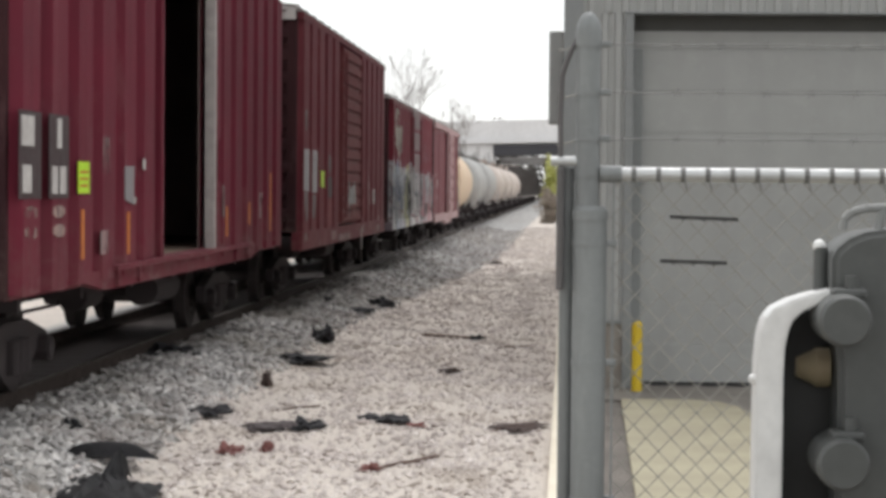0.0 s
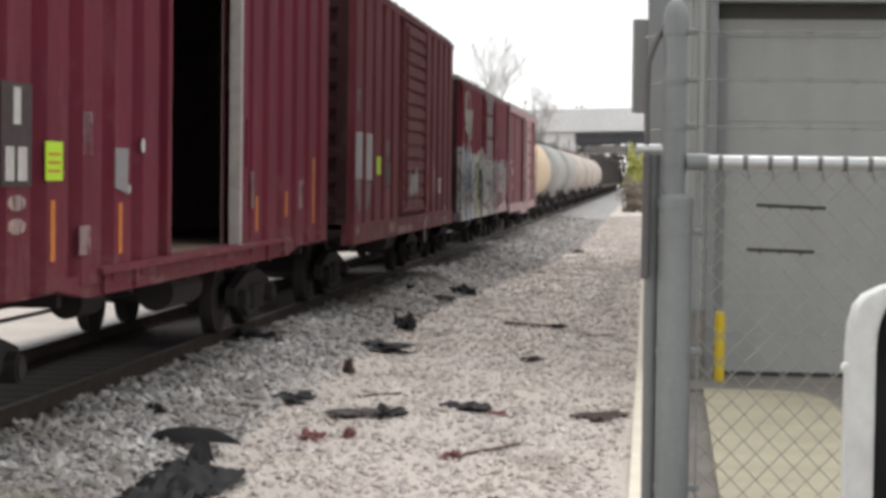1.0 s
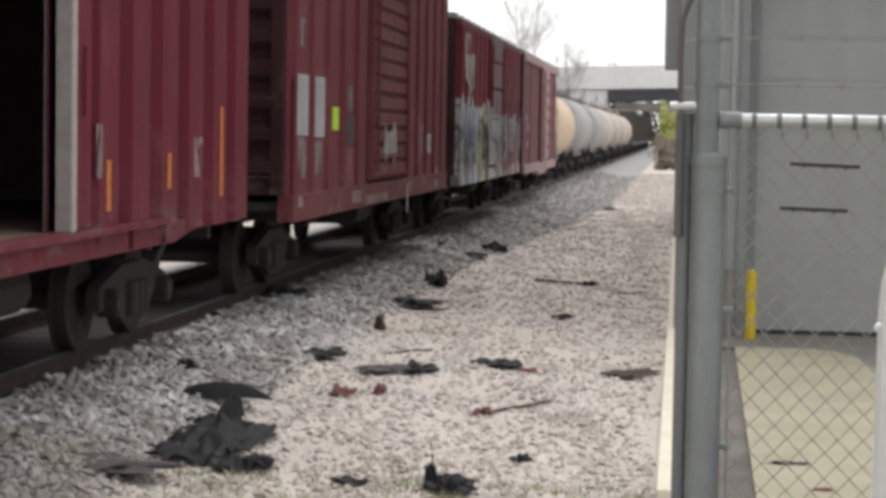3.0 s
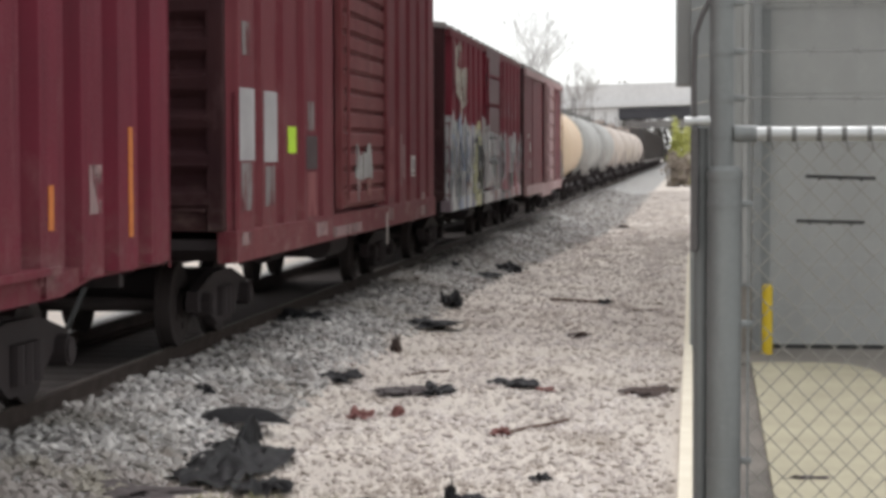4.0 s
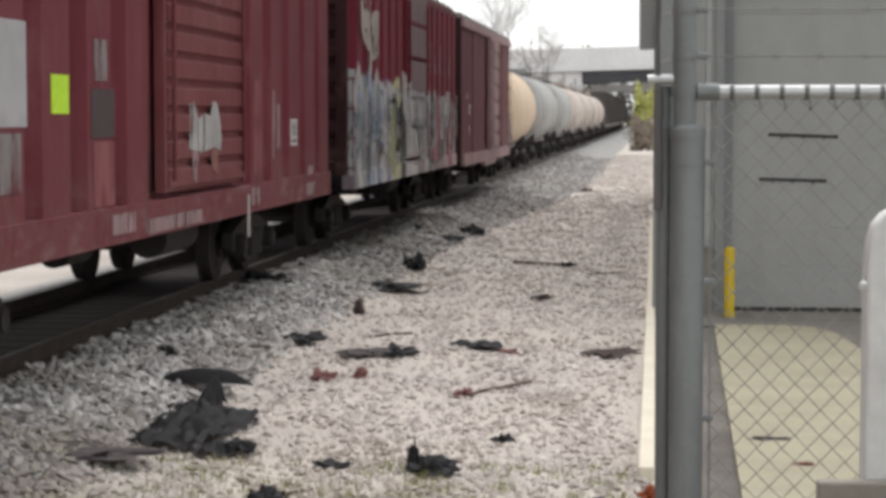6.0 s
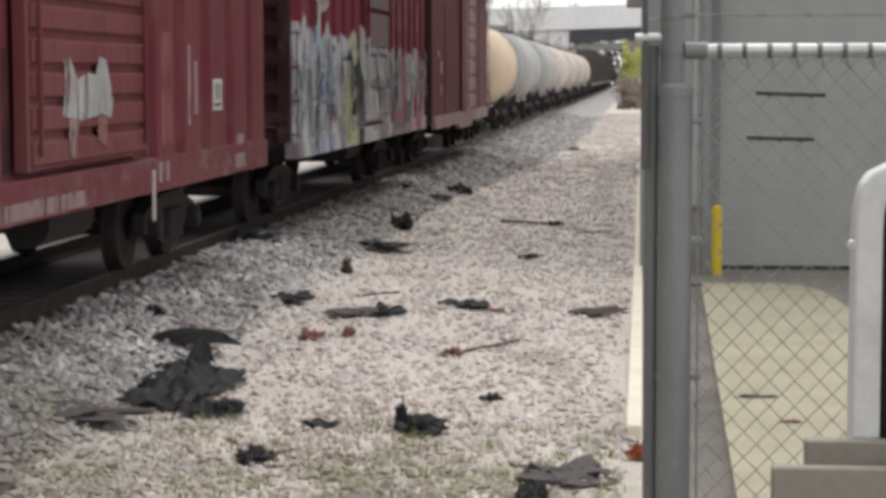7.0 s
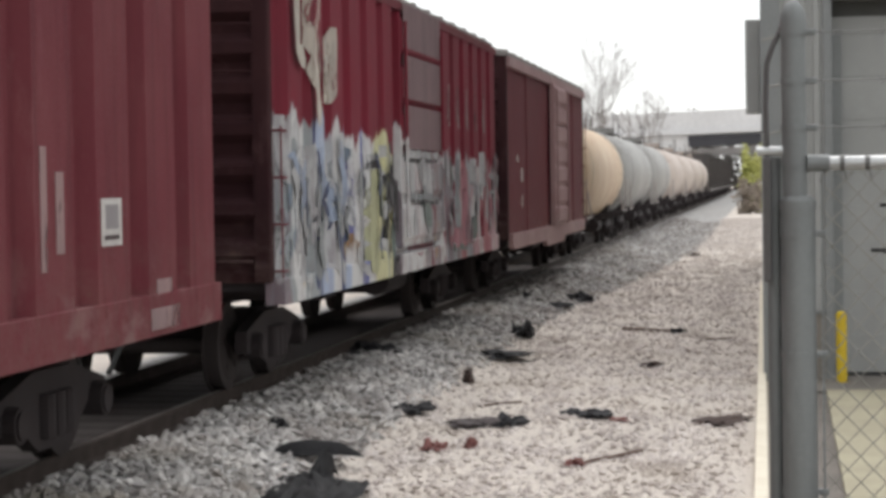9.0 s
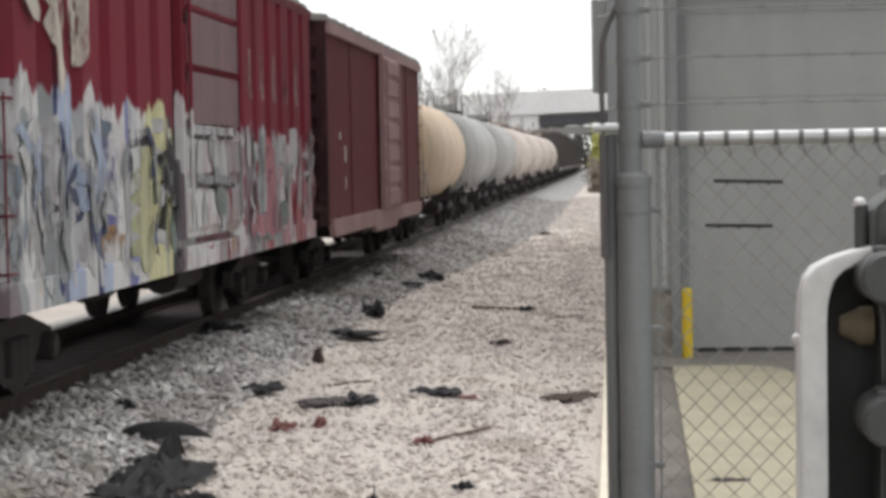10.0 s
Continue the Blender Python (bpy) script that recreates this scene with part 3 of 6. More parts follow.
def add_underframe(car, half, z, floor=True):
    bm = box(B(), -0.18, 0.18, -half - 0.35, half + 0.35, z - 0.32, z + 0.05)
    for k in range(-3, 4):
        box(bm, -1.45, 1.45, k * half / 3.4 - 0.06, k * half / 3.4 + 0.06, z - 0.12, z + 0.02)
    part("centre_sill", bm, M["under"], car)
    for s in (-1, 1):
        bm = tube(B(), (0, s * (half + 0.3), 0.83), (0, s * (half + 0.82), 0.83), 0.09, 10)
        box(bm, -0.16, 0.16, s * (half + 0.78), s * (half + 1.06), 0.66, 1.0, bevel=0.04)
        part("coupler", bm, M["under"], car)
        part("air_hose", tube(B(), (0.35, s * (half + 0.25), 0.75), (0.30, s * (half + 0.75), 0.35), 0.025, 8), M["black"], car)
    part("brake_cylinder", tube(B(), (0.6, -1.3, z - 0.28), (0.6, -0.5, z - 0.28), 0.16, 14), M["under"], car)
    part("air_reservoir", tube(B(), (0.9, 0.9, z - 0.30), (0.9, 2.3, z - 0.30), 0.2, 14), M["under"], car)
    part("brake_rod", tube(B(), (0.45, -half * 0.6, z - 0.36), (0.45, half * 0.6, z - 0.36), 0.02, 6), M["under"], car)


def rib_shape(bm, y, z0, z1, side, width, depth):
    x = side * FACE
    out = [(x, y - width / 2), (x + side * depth, y - width * 0.40), (x + side * depth, y + width * 0.40), (x, y + width / 2)]
    return prism(bm, out if side > 0 else out[::-1], "z", z0, z1)


def add_ladder(car, y, z0, z1, material, end):
    """A side ladder of bent rungs beside a corner of the wagon."""
    step = 0.42
    ladder = part("ladder", one(FACE + 0.075, FACE + 0.09, y + end * 0.23, y + end * 0.25, z0 - 0.1, z1, bevel=0.003), material, car)
    k = 0
    while z0 + k * step < z1:
        z = z0 + k * step
        bm = tube(B(), (FACE + 0.085, y - 0.22, z), (FACE + 0.085, y + 0.22, z), 0.011, 6)
        for s in (-0.22, 0.22):
            tube(bm, (FACE, y + s, z), (FACE + 0.085, y + s, z), 0.011, 6)
        part("rung", bm, material, ladder)
        k += 1


def add_end(car, s, half, z0, z1, material):
    """An end wall pressed into broad level ribs, with a ladder."""
    bm = one(-FACE + 0.02, FACE - 0.02, s * (half - 0.09), s * (half - 0.04), z0, z1)
    end = part("end_wall", bm, material, car, "end wall with pressed level ribs, shade put into its paint")
    pitch = 0.36
    k = 0
    while z0 + 0.3 + k * pitch < z1 - 0.2:
        z = z0 + 0.3 + k * pitch
        out = [(s * (half - 0.04), z - 0.13), (s * (half + 0.06), z - 0.05), (s * (half + 0.06), z + 0.05), (s * (half - 0.04), z + 0.13)]
        part("end_rib", prism(B(), out, "x", -FACE + 0.12, FACE - 0.12), material, end)
        k += 1
    for x in (FACE - 0.07, -FACE + 0.07):
        part("corner_post", one(x - 0.08, x + 0.08, s * (half - 0.1), s * (half + 0.05), z0, z1, bevel=0.02), material, end)
    k = 0
    while z0 + 0.2 + 0.42 * k < z1:
        z = z0 + 0.2 + 0.42 * k
        bm = tube(B(), (FACE - 0.64, s * (half + 0.14), z), (FACE - 0.14, s * (half + 0.14), z), 0.012, 6)
        for x in (FACE - 0.62, FACE - 0.16):
            tube(bm, (x, s * (half + 0.02), z), (x, s * (half + 0.14), z), 0.012, 6)
        part("rung", bm, material, end)
        k += 1
    return end


def add_door(car, y0, y1, z0, z1, material, proud, ridges, label, ridge_material=None):
    bm = one(FACE + proud, FACE + proud + 0.05, y0, y1, z0, z1)
    door = part("sliding_door", bm, material, car, label)
    for y in (y0, y1):
        part("door_stile", one(FACE + proud - 0.01, FACE + proud + 0.08, y - 0.04, y + 0.04, z0, z1), material, door)
    for k in range(ridges):
        z = z0 + (z1 - z0) * (k + 0.5) / ridges
        h = (z1 - z0) / ridges
        x = FACE + proud + 0.05
        part("door_panel", prism(B(), [(x, z - h * 0.42), (x + 0.045, z - h * 0.30), (x + 0.045, z + h * 0.30), (x, z + h * 0.42)], "y", y0 + 0.06, y1 - 0.06), ridge_material or material, door)
    for y in (y0 + 0.18, y1 - 0.18):
        part("lock_rod", tube(B(), (FACE + proud + 0.12, y, z0 + 0.1), (FACE + proud + 0.12, y, z1 - 0.1), 0.018, 8), material, door)
    return door


def add_walls(car, half, z0, z1, near, rest, opening=None):
    """The side walls, floor and roof. opening: y0, y1, z0, z1 of a doorway through the near wall."""
    t = 0.06
    if opening:
        a, b, c, d = opening
        part("side_wall", one(FACE - t, FACE, -half, a, z0, z1), near, car)
        part("side_wall", one(FACE - t, FACE, b, half, z0, z1), near, car)
        part("door_header", one(FACE - t, FACE, a, b, d, z1), near, car)
        part("door_threshold", one(FACE - t, FACE + 0.05, a, b, z0, c), near, car)
        part("lining", one(-FACE + t + 0.01, -FACE + t + 0.03, -half + 0.12, half - 0.12, c, z1 - 0.05), M["inside"], car, "dark plywood lining")
        for p, q in ((-half + 0.12, a), (b, half - 0.12)):
            part("lining", one(FACE - t - 0.03, FACE - t - 0.01, p, q, c, z1 - 0.05), M["inside"], car, "dark plywood lining")
        for s in (-1, 1):
            part("lining", one(-FACE + 0.1, FACE - 0.1, s * (half - 0.12), s * (half - 0.14), c, z1 - 0.05), M["inside"], car, "dark plywood lining")
        floor = part("floor", one(-FACE + t, FACE - t, -half + 0.1, half - 0.1, c - 0.1, c - 0.05), M["inside"], car)
        plank = mesh_of(one(-FACE + t + 0.02, FACE - t, -0.105, 0.105, 0, 0.045), "floor_plank", M["wood_floor"])
        for k in range(int((b - a + 4) / 0.22)):
            part("floor_plank", plank, None, floor, at=pose(0, a - 2 + 0.22 * k, c - 0.048))
    else:
        part("side_wall", one(FACE - t, FACE, -half, half, z0, z1), near, car)
        part("floor", one(-FACE + t, FACE - t, -half + 0.1, half - 0.1, z0 + 0.12, z0 + 0.22), M["under"], car)
    part("side_wall", one(-FACE, -FACE + t, -half, half, z0, z1), rest, car)
    out = [(-FACE - 0.04, z1 - 0.04), (-FACE - 0.04, z1 + 0.03), (0, z1 + 0.20), (FACE + 0.04, z1 + 0.03), (FACE + 0.04, z1 - 0.04), (FACE - 0.02, z1 - 0.04), (0, z1 + 0.14), (-FACE + 0.02, z1 - 0.04)]
    roof = part("roof", prism(B(), out, "y", -half - 0.06, half + 0.06), M["roof"], car, "grey galvanised roof sheets")
    seam = B()
    for s in (-1, 1):
        prism(seam, [(0, z1 + 0.19), (0, z1 + 0.235), (s * (FACE + 0.03), z1 + 0.065), (s * (FACE + 0.03), z1 + 0.02)], "y", -0.04, 0.04)
    seam = mesh_of(seam, "roof_seam", M["roof"])
    for k in range(int(2 * half / 1.1) + 1):
        part("roof_seam", seam, None, roof, at=pose(0, -half + 0.1 + 1.1 * k, 0))


def patch(car, name, material, y0, y1, z0, z1, x, label="", round_=False):
    if round_:
        turn = [2 * math.pi * k / 16 for k in range(16)]
        bm = prism(B(), [((y0 + y1) / 2 + (y1 - y0) / 2 * math.cos(a), (z0 + z1) / 2 + (z1 - z0) / 2 * math.sin(a)) for a in turn], "x", x, x + 0.006)
    else:
        bm = one(x, x + 0.006, y0, y1, z0, z1)
    return part(name, bm, material, car, label)


def add_marks(car, kind):
    """Stencils, stickers, placards and spray marks on the seen side of a wagon; writing is left as bars."""
    x = FACE + RIB + 0.0005
    if kind == "open_boxcar":
        patch(car, "stencil_patch", M["blackpaint"], -6.64, -5.96, 1.82, 2.52, x, "dull black painted-out patch")
        patch(car, "stencil_patch", M["blackpaint"], -7.57, -6.89, 1.82, 2.52, x, "dull black painted-out patch")
        for y0, y1, z0, z1 in ((-7.52, -7.14, 2.24, 2.48), (-6.39, -6.24, 2.24, 2.49), (-7.49, -7.22, 1.87, 2.09), (-6.56, -6.38, 1.86, 2.09), (-6.29, -6.09, 1.86, 2.09)):
            patch(car, "stencil_bar", M["white"], y0, y1, z0, z1, x + 0.008, "white stencilled bar")
        for y in (-7.19, -6.29):
            for z in (1.55, 1.71):
                patch(car, "round_mark", M["mark"], y - 0.20, y + 0.20, z - 0.055, z + 0.055, x, "pale round mark", True)
        lime = patch(car, "notice_sheet", M["lime"], -5.62, -5.20, 1.86, 2.14, x, "fluorescent yellow green notice sheet")
        for z in (1.92, 1.98, 2.04):
            part("text_bar", one(x + 0.006, x + 0.009, -5.57, -5.27, z, z + 0.018), M["orange"], lime)
        board = part("placard_board", prism(B(), [(-3.72, 1.80), (-3.29, 1.74), (-3.26, 1.80), (-3.34, 1.84), (-3.32, 2.12), (-3.72, 2.12)], "x", x, x + 0.012), M["placard"], car, "grey placard board with a bent corner")
        part("placard_clip", one(x, x + 0.02, -3.34, -3.27, 1.76, 1.82), M["edge"], board)
        patch(car, "oval_plate", M["white"], -2.86, -2.74, 2.09, 2.21, x, "small white oval plate", True)
        for y, z0, z1 in ((-5.44, 1.28, 1.72), (-3.54, 1.27, 1.68), (2.28, 1.30, 1.68), (4.12, 1.42, 1.72), (6.08, 1.30, 2.13)):
            patch(car, "orange_stripe", M["orange"], y - 0.055, y + 0.055, z0, z1, x, "worn orange stripe")
        for y0, y1, z0, z1 in ((-4.64, -4.39, 2.05, 2.38), (-4.74, -4.44, 1.3, 1.52), (1.95, 2.1, 1.55, 1.95), (5.0, 5.3, 1.5, 1.85)):
            patch(car, "scuff_mark", M["scuff"], y0, y1, z0, z1, x, "pale scuffed patch")
    if kind == "hicube_boxcar":
        for y0, y1, z0, z1 in ((-7.32, -6.66, 1.86, 2.55), (-6.2, -5.56, 1.84, 2.55)):
            patch(car, "repaint_panel", M["chalky"], y0, y1, z0, z1, x, "chalky white repainted panel")
        for y0, y1, z0, z1 in ((-7.25, -6.8, 1.38, 1.84), (-6.15, -5.7, 1.40, 1.80), (-7.2, -6.85, 2.86, 3.18), (-3.85, -3.5, 2.18, 2.5)):
            patch(car, "worn_panel", M["worn_grey"], y0, y1, z0, z1, x, "grey worn panel")
        patch(car, "stencil_patch", M["blackpaint"], -3.95, -3.3, 1.75, 2.12, x, "dull black patch")
        for y0, y1, z0, z1 in ((-2.1, -1.7, 1.25, 2.1), (-3.0, -2.75, 1.3, 1.6), (-6.9, -6.4, 1.2, 1.36)):
            patch(car, "grease_patch", M["grease"], y0, y1, z0, z1, FACE + 0.003, "dark greasy patch")
        for y0, y1, z0, z1 in ((-7.3, -6.9, 1.06, 1.18), (-3.4, -2.7, 0.98, 1.14), (-2.3, -0.2, 0.93, 1.05), (2.2, 2.6, 0.98, 1.16), (5.6, 6.3, 0.95, 1.1)):
            patch(car, "scuff_mark", M["scuff"], y0, y1, z0, z1, FACE + 0.1205, "pale scuffed patch on the sill")
        for y0, y1, z0, z1 in ((-3.9, -3.3, 1.22, 1.72), (2.35, 2.75, 1.3, 2.3)):
            patch(car, "faded_patch", M["faded_red"], y0, y1, z0, z1, x, "pinkish faded patch")
        patch(car, "notice_sheet", M["lime"], -4.98, -4.55, 1.93, 2.21, x, "fluorescent yellow green notice sheet")
        frame_ = patch(car, "route_card", M["white"], 4.58, 5.00, 1.57, 1.88, x, "white framed card")
        part("card_face", one(x + 0.006, x + 0.009, 4.66, 4.92, 1.68, 1.84), M["placard"], frame_, "dark card face")
        part("text_bar", one(x + 0.006, x + 0.009, 4.64, 4.94, 1.61, 1.64), M["blackpaint"], frame_)
        patch(car, "small_plate", M["scuff"], 5.78, 6.15, 1.17, 1.30, x, "pale plate")
        for y0, y1, z0, z1 in ((3.45, 3.56, 1.45, 2.2), (3.72, 3.86, 1.55, 2.05)):
            patch(car, "chalk_smear", M["scuff"], y0, y1, z0, z1, x, "chalky smeared paint")
        xd = FACE + 0.05 + 0.097
        tag = part("spray_mark", prism(B(), [(-0.86, 1.62), (-0.3, 1.58), (0.25, 1.62), (0.50, 1.58), (0.58, 1.72), (0.46, 1.90), (0.36, 2.04), (0.18, 2.06), (0.06, 1.92), (-0.2, 1.94), (-0.45, 1.88), (-0.66, 2.05), (-0.82, 2.02), (-0.78, 1.85)], "x", xd, xd + 0.004), M["spray"], car, "pale sprayed patch on the door")
        part("spray_drip", prism(B(), [(-0.7, 1.35), (-0.55, 1.3), (-0.4, 1.6), (-0.7, 1.6)], "x", xd, xd + 0.004), M["scuff"], tag)
        part("spray_drip", prism(B(), [(0.1, 1.42), (0.35, 1.36), (0.4, 1.6), (0.1, 1.6)], "x", xd, xd + 0.004), M["red_scrap"], tag)
        part("grab_strap", one(FACE + 0.121, FACE + 0.131, 1.95, 2.05, 0.66, 1.10), M["edge"], car, "pale hanging strap")
    if kind == "painted_boxcar":
        for width, way in ((0.26, ((-7.05, 3.9), (-7.0, 3.2), (-6.72, 3.06))), (0.40, ((-6.25, 3.95), (-6.22, 3.3), (-6.15, 3.0))), (0.24, ((-6.25, 3.2), (-6.12, 2.5))),
                           (0.24, ((-6.0, 3.35), (-5.75, 2.95), (-5.58, 2.68))), (0.20, ((-5.32, 3.5), (-5.40, 2.75)))):
            spray(car, "cream_white", width, *way)
        for y in (2.35, 3.2, 4.1, 5.0, 5.9):
            part("paint_stroke", prism(B(), [(y - 0.12, 2.85), (y, 3.3), (y + 0.1, 3.28), (y + 0.05, 3.0), (y + 0.14, 2.72), (y, 2.7)], "x", x, x + 0.003), M["scuff"], car, "faded sprayed letter shape")
    if kind == "smooth_boxcar":
        for y0, y1, z0, z1 in ((-5.5, -5.3, 1.95, 2.2), (-5.45, -5.35, 1.5, 1.7), (-6.1, -5.95, 2.3, 2.42)):
            patch(car, "stencil_bar", M["white"], y0, y1, z0, z1, FACE + 0.001, "faded white stencilled bar")


HALF = 7.53
BAYS = {"open": [2.3, 3.23, 4.16, 5.09, 6.02, 6.95], "hicube": [2.55, 3.7, 4.85, 5.95, 7.0], "painted": [2.2, 3.15, 4.1, 5.05, 6.0, 6.95]}


def open_boxcar():
    car = thing("boxcar", None, None, "crimson ribbed steel boxcar with its sliding door open", "boxcar", "freight train wagons")
    z0, z1, door = 1.02, 4.80, (-1.60, 1.33, 1.18, 4.45)
    add_walls(car, HALF, z0, z1, M["red1"], M["red1"], door)
    for s in (-1, 1):
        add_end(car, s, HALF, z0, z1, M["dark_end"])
        for y in BAYS["open"]:
            for side in (1, -1):
                part("rib", rib_shape(B(), s * y - 0.22 * (s < 0), z0 + 0.04, z1 - 0.12, side, 0.66, RIB), M["red1"], car)
    # deep sill that runs below the doorway
    part("side_sill", prism(B(), [(-5.2, 1.05), (-4.4, 0.96), (4.4, 0.96), (5.2, 1.05), (5.2, 1.14), (-5.2, 1.14)], "x", FACE - 0.03, FACE + 0.09), M["red1"], car)
    part("side_sill", prism(B(), [(-5.2, 1.05), (-4.4, 0.96), (4.4, 0.96), (5.2, 1.05), (5.2, 1.14), (-5.2, 1.14)], "x", -FACE - 0.09, -FACE + 0.03), M["red1"], car)
    part("door_track", one(FACE, FACE + 0.16, -4.2, 4.2, 1.13, 1.18), M["red1"], car)
    part("door_edge", one(FACE - 0.06, FACE + 0.12, 1.33, 1.45, 1.18, 4.5, bevel=0.01), M["edge"], car, "pale bare metal door edge")
    part("door_post", one(FACE - 0.06, FACE + 0.08, -1.74, -1.60, 1.18, 4.5, bevel=0.01), M["red1"], car)
    door = part("sliding_door", one(FACE + 0.08, FACE + 0.105, 1.46, 1.85, 1.2, 4.5, bevel=0.008), M["red1"], car, "edge of the door slid back")
    part("door_handle", tube(B(), (FACE + 0.13, 1.6, 2.0), (FACE + 0.13, 1.6, 2.5), 0.012, 8), M["red1"], door)
    for s in (-4.0, -3.0, 3.0, 4.0):
        part("sill_bracket", one(FACE + 0.06, FACE + 0.13, s - 0.05, s + 0.05, 0.98, 1.13), M["red1"], car)
    add_ladder(car, 7.1, 1.1, 4.6, M["red1"], 1)
    add_underframe(car, HALF, 1.0)
    add_trucks(car, 5.35)
    return car, z0


def hicube_boxcar():
    car = thing("boxcar", None, None, "faded maroon high boxcar with closed ridged door", "boxcar", "freight train wagons")
    z0, z1 = 0.90, 4.80
    add_walls(car, HALF, z0, z1, M["red2"], M["red2"])
    for s in (-1, 1):
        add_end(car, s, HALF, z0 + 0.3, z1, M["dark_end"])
        for y in BAYS["hicube"]:
            for side in (1, -1):
                part("rib", rib_shape(B(), s * y, z0 + 0.28, z1 - 0.12, side, 0.86, RIB), M["red2"], car)
    for side in (1, -1):
        part("side_sill", one(side * (FACE - 0.02), side * (FACE + 0.12), -7.5, 7.5, z0, z0 + 0.30, bevel=0.01), M["red2"], car)
        part("top_rail", one(side * (FACE - 0.02), side * (FACE + 0.115), -7.5, 7.5, z1 - 0.16, z1 - 0.05), M["red2"], car)
    add_door(car, -1.65, 1.75, z0 + 0.35, z1 - 0.2, M["red2_door"], 0.05, 14, "closed sliding door with level ridges")
    add_ladder(car, 7.15, z0 + 0.3, z1 - 0.1, M["red2"], 1)
    add_ladder(car, -7.15, z0 + 0.3, z0 + 1.6, M["red2"], -1)
    part("roof_end_plate", prism(B(), [(-FACE, z1 - 0.18), (FACE, z1 - 0.18), (FACE, z1), (0, z1 + 0.17), (-FACE, z1)], "y", -HALF - 0.10, -HALF - 0.062), M["edge"], car, "pale bare end of the roof")
    add_underframe(car, HALF, 1.0)
    add_trucks(car, 5.35)
    return car, z0


def painted_face(y, z):
    """How far out the ribbed side of the painted wagon stands at a place on it."""
    if z < 1.12:
        return FACE + 0.115
    out = 0.0
    for b in BAYS["painted"]:
        d = abs(abs(y) - b)
        out = max(out, RIB * min(1.0, max(0.0, (0.35 - d) / 0.07)))
    return FACE + out


SPRAYED = [0]


def spray(car, colour, width, *way, door=False):
    """One sprayed stroke with a ragged edge that follows the ribs of the wagon's side."""
    SPRAYED[0] += 1
    k = SPRAYED[0]
    rng = random.Random(k)
    pts = []
    for (a, c), (b, d) in zip(way, way[1:]):
        n = max(2, int(math.hypot(b - a, d - c) / 0.12))
        pts += [(a + (b - a) * i / n, c + (d - c) * i / n) for i in range(n)]
    pts.append(way[-1])
    bm, rows = B(), []
    for i, (y, z) in enumerate(pts):
        p, q = pts[max(i - 1, 0)], pts[min(i + 1, len(pts) - 1)]
        l = math.hypot(q[0] - p[0], q[1] - p[1]) or 1.0
        ny, nz = -(q[1] - p[1]) / l, (q[0] - p[0]) / l
        w = width * 0.40 * (0.5 if i in (0, len(pts) - 1) else 1.0)
        u, v = w * rng.uniform(0.65, 1.2), w * rng.uniform(0.65, 1.2)
        rows.append((bm.verts.new((0, y + ny * u, z + nz * u)), bm.verts.new((0, y - ny * v, z - nz * v))))
    for (a, b), (c, d) in zip(rows, rows[1:]):
        bm.faces.new((a, b, d, c))
    if door:
        for v in bm.verts:
            v.co.y, v.co.x = min(max(v.co.y, -1.44), 1.54), FACE + 0.1505 + 0.0004 * k
    else:
        cuts = [s * b + e for s in (-1, 1) for b in BAYS["painted"] for e in (-0.35, -0.28, 0.28, 0.35)]
        for c in cuts:
            bmesh.ops.bisect_plane(bm, geom=bm.verts[:] + bm.edges[:] + bm.faces[:], plane_co=(0, c, 0), plane_no=(0, 1, 0))
        bmesh.ops.bisect_plane(bm, geom=bm.verts[:] + bm.edges[:] + bm.faces[:], plane_co=(0, 0, 1.12), plane_no=(0, 0, 1))
        for v in bm.verts:
            v.co.y, v.co.z = min(max(v.co.y, -7.5), 7.5), max(v.co.z, 0.89)
            v.co.x = painted_face(v.co.y, v.co.z) + 0.002 + 0.0004 * k
    bmesh.ops.recalc_face_normals(bm, faces=bm.faces)
    part("paint_stroke", bm, SPRAY[colour], car, colour.replace("_", " ") + " sprayed graffiti stroke")


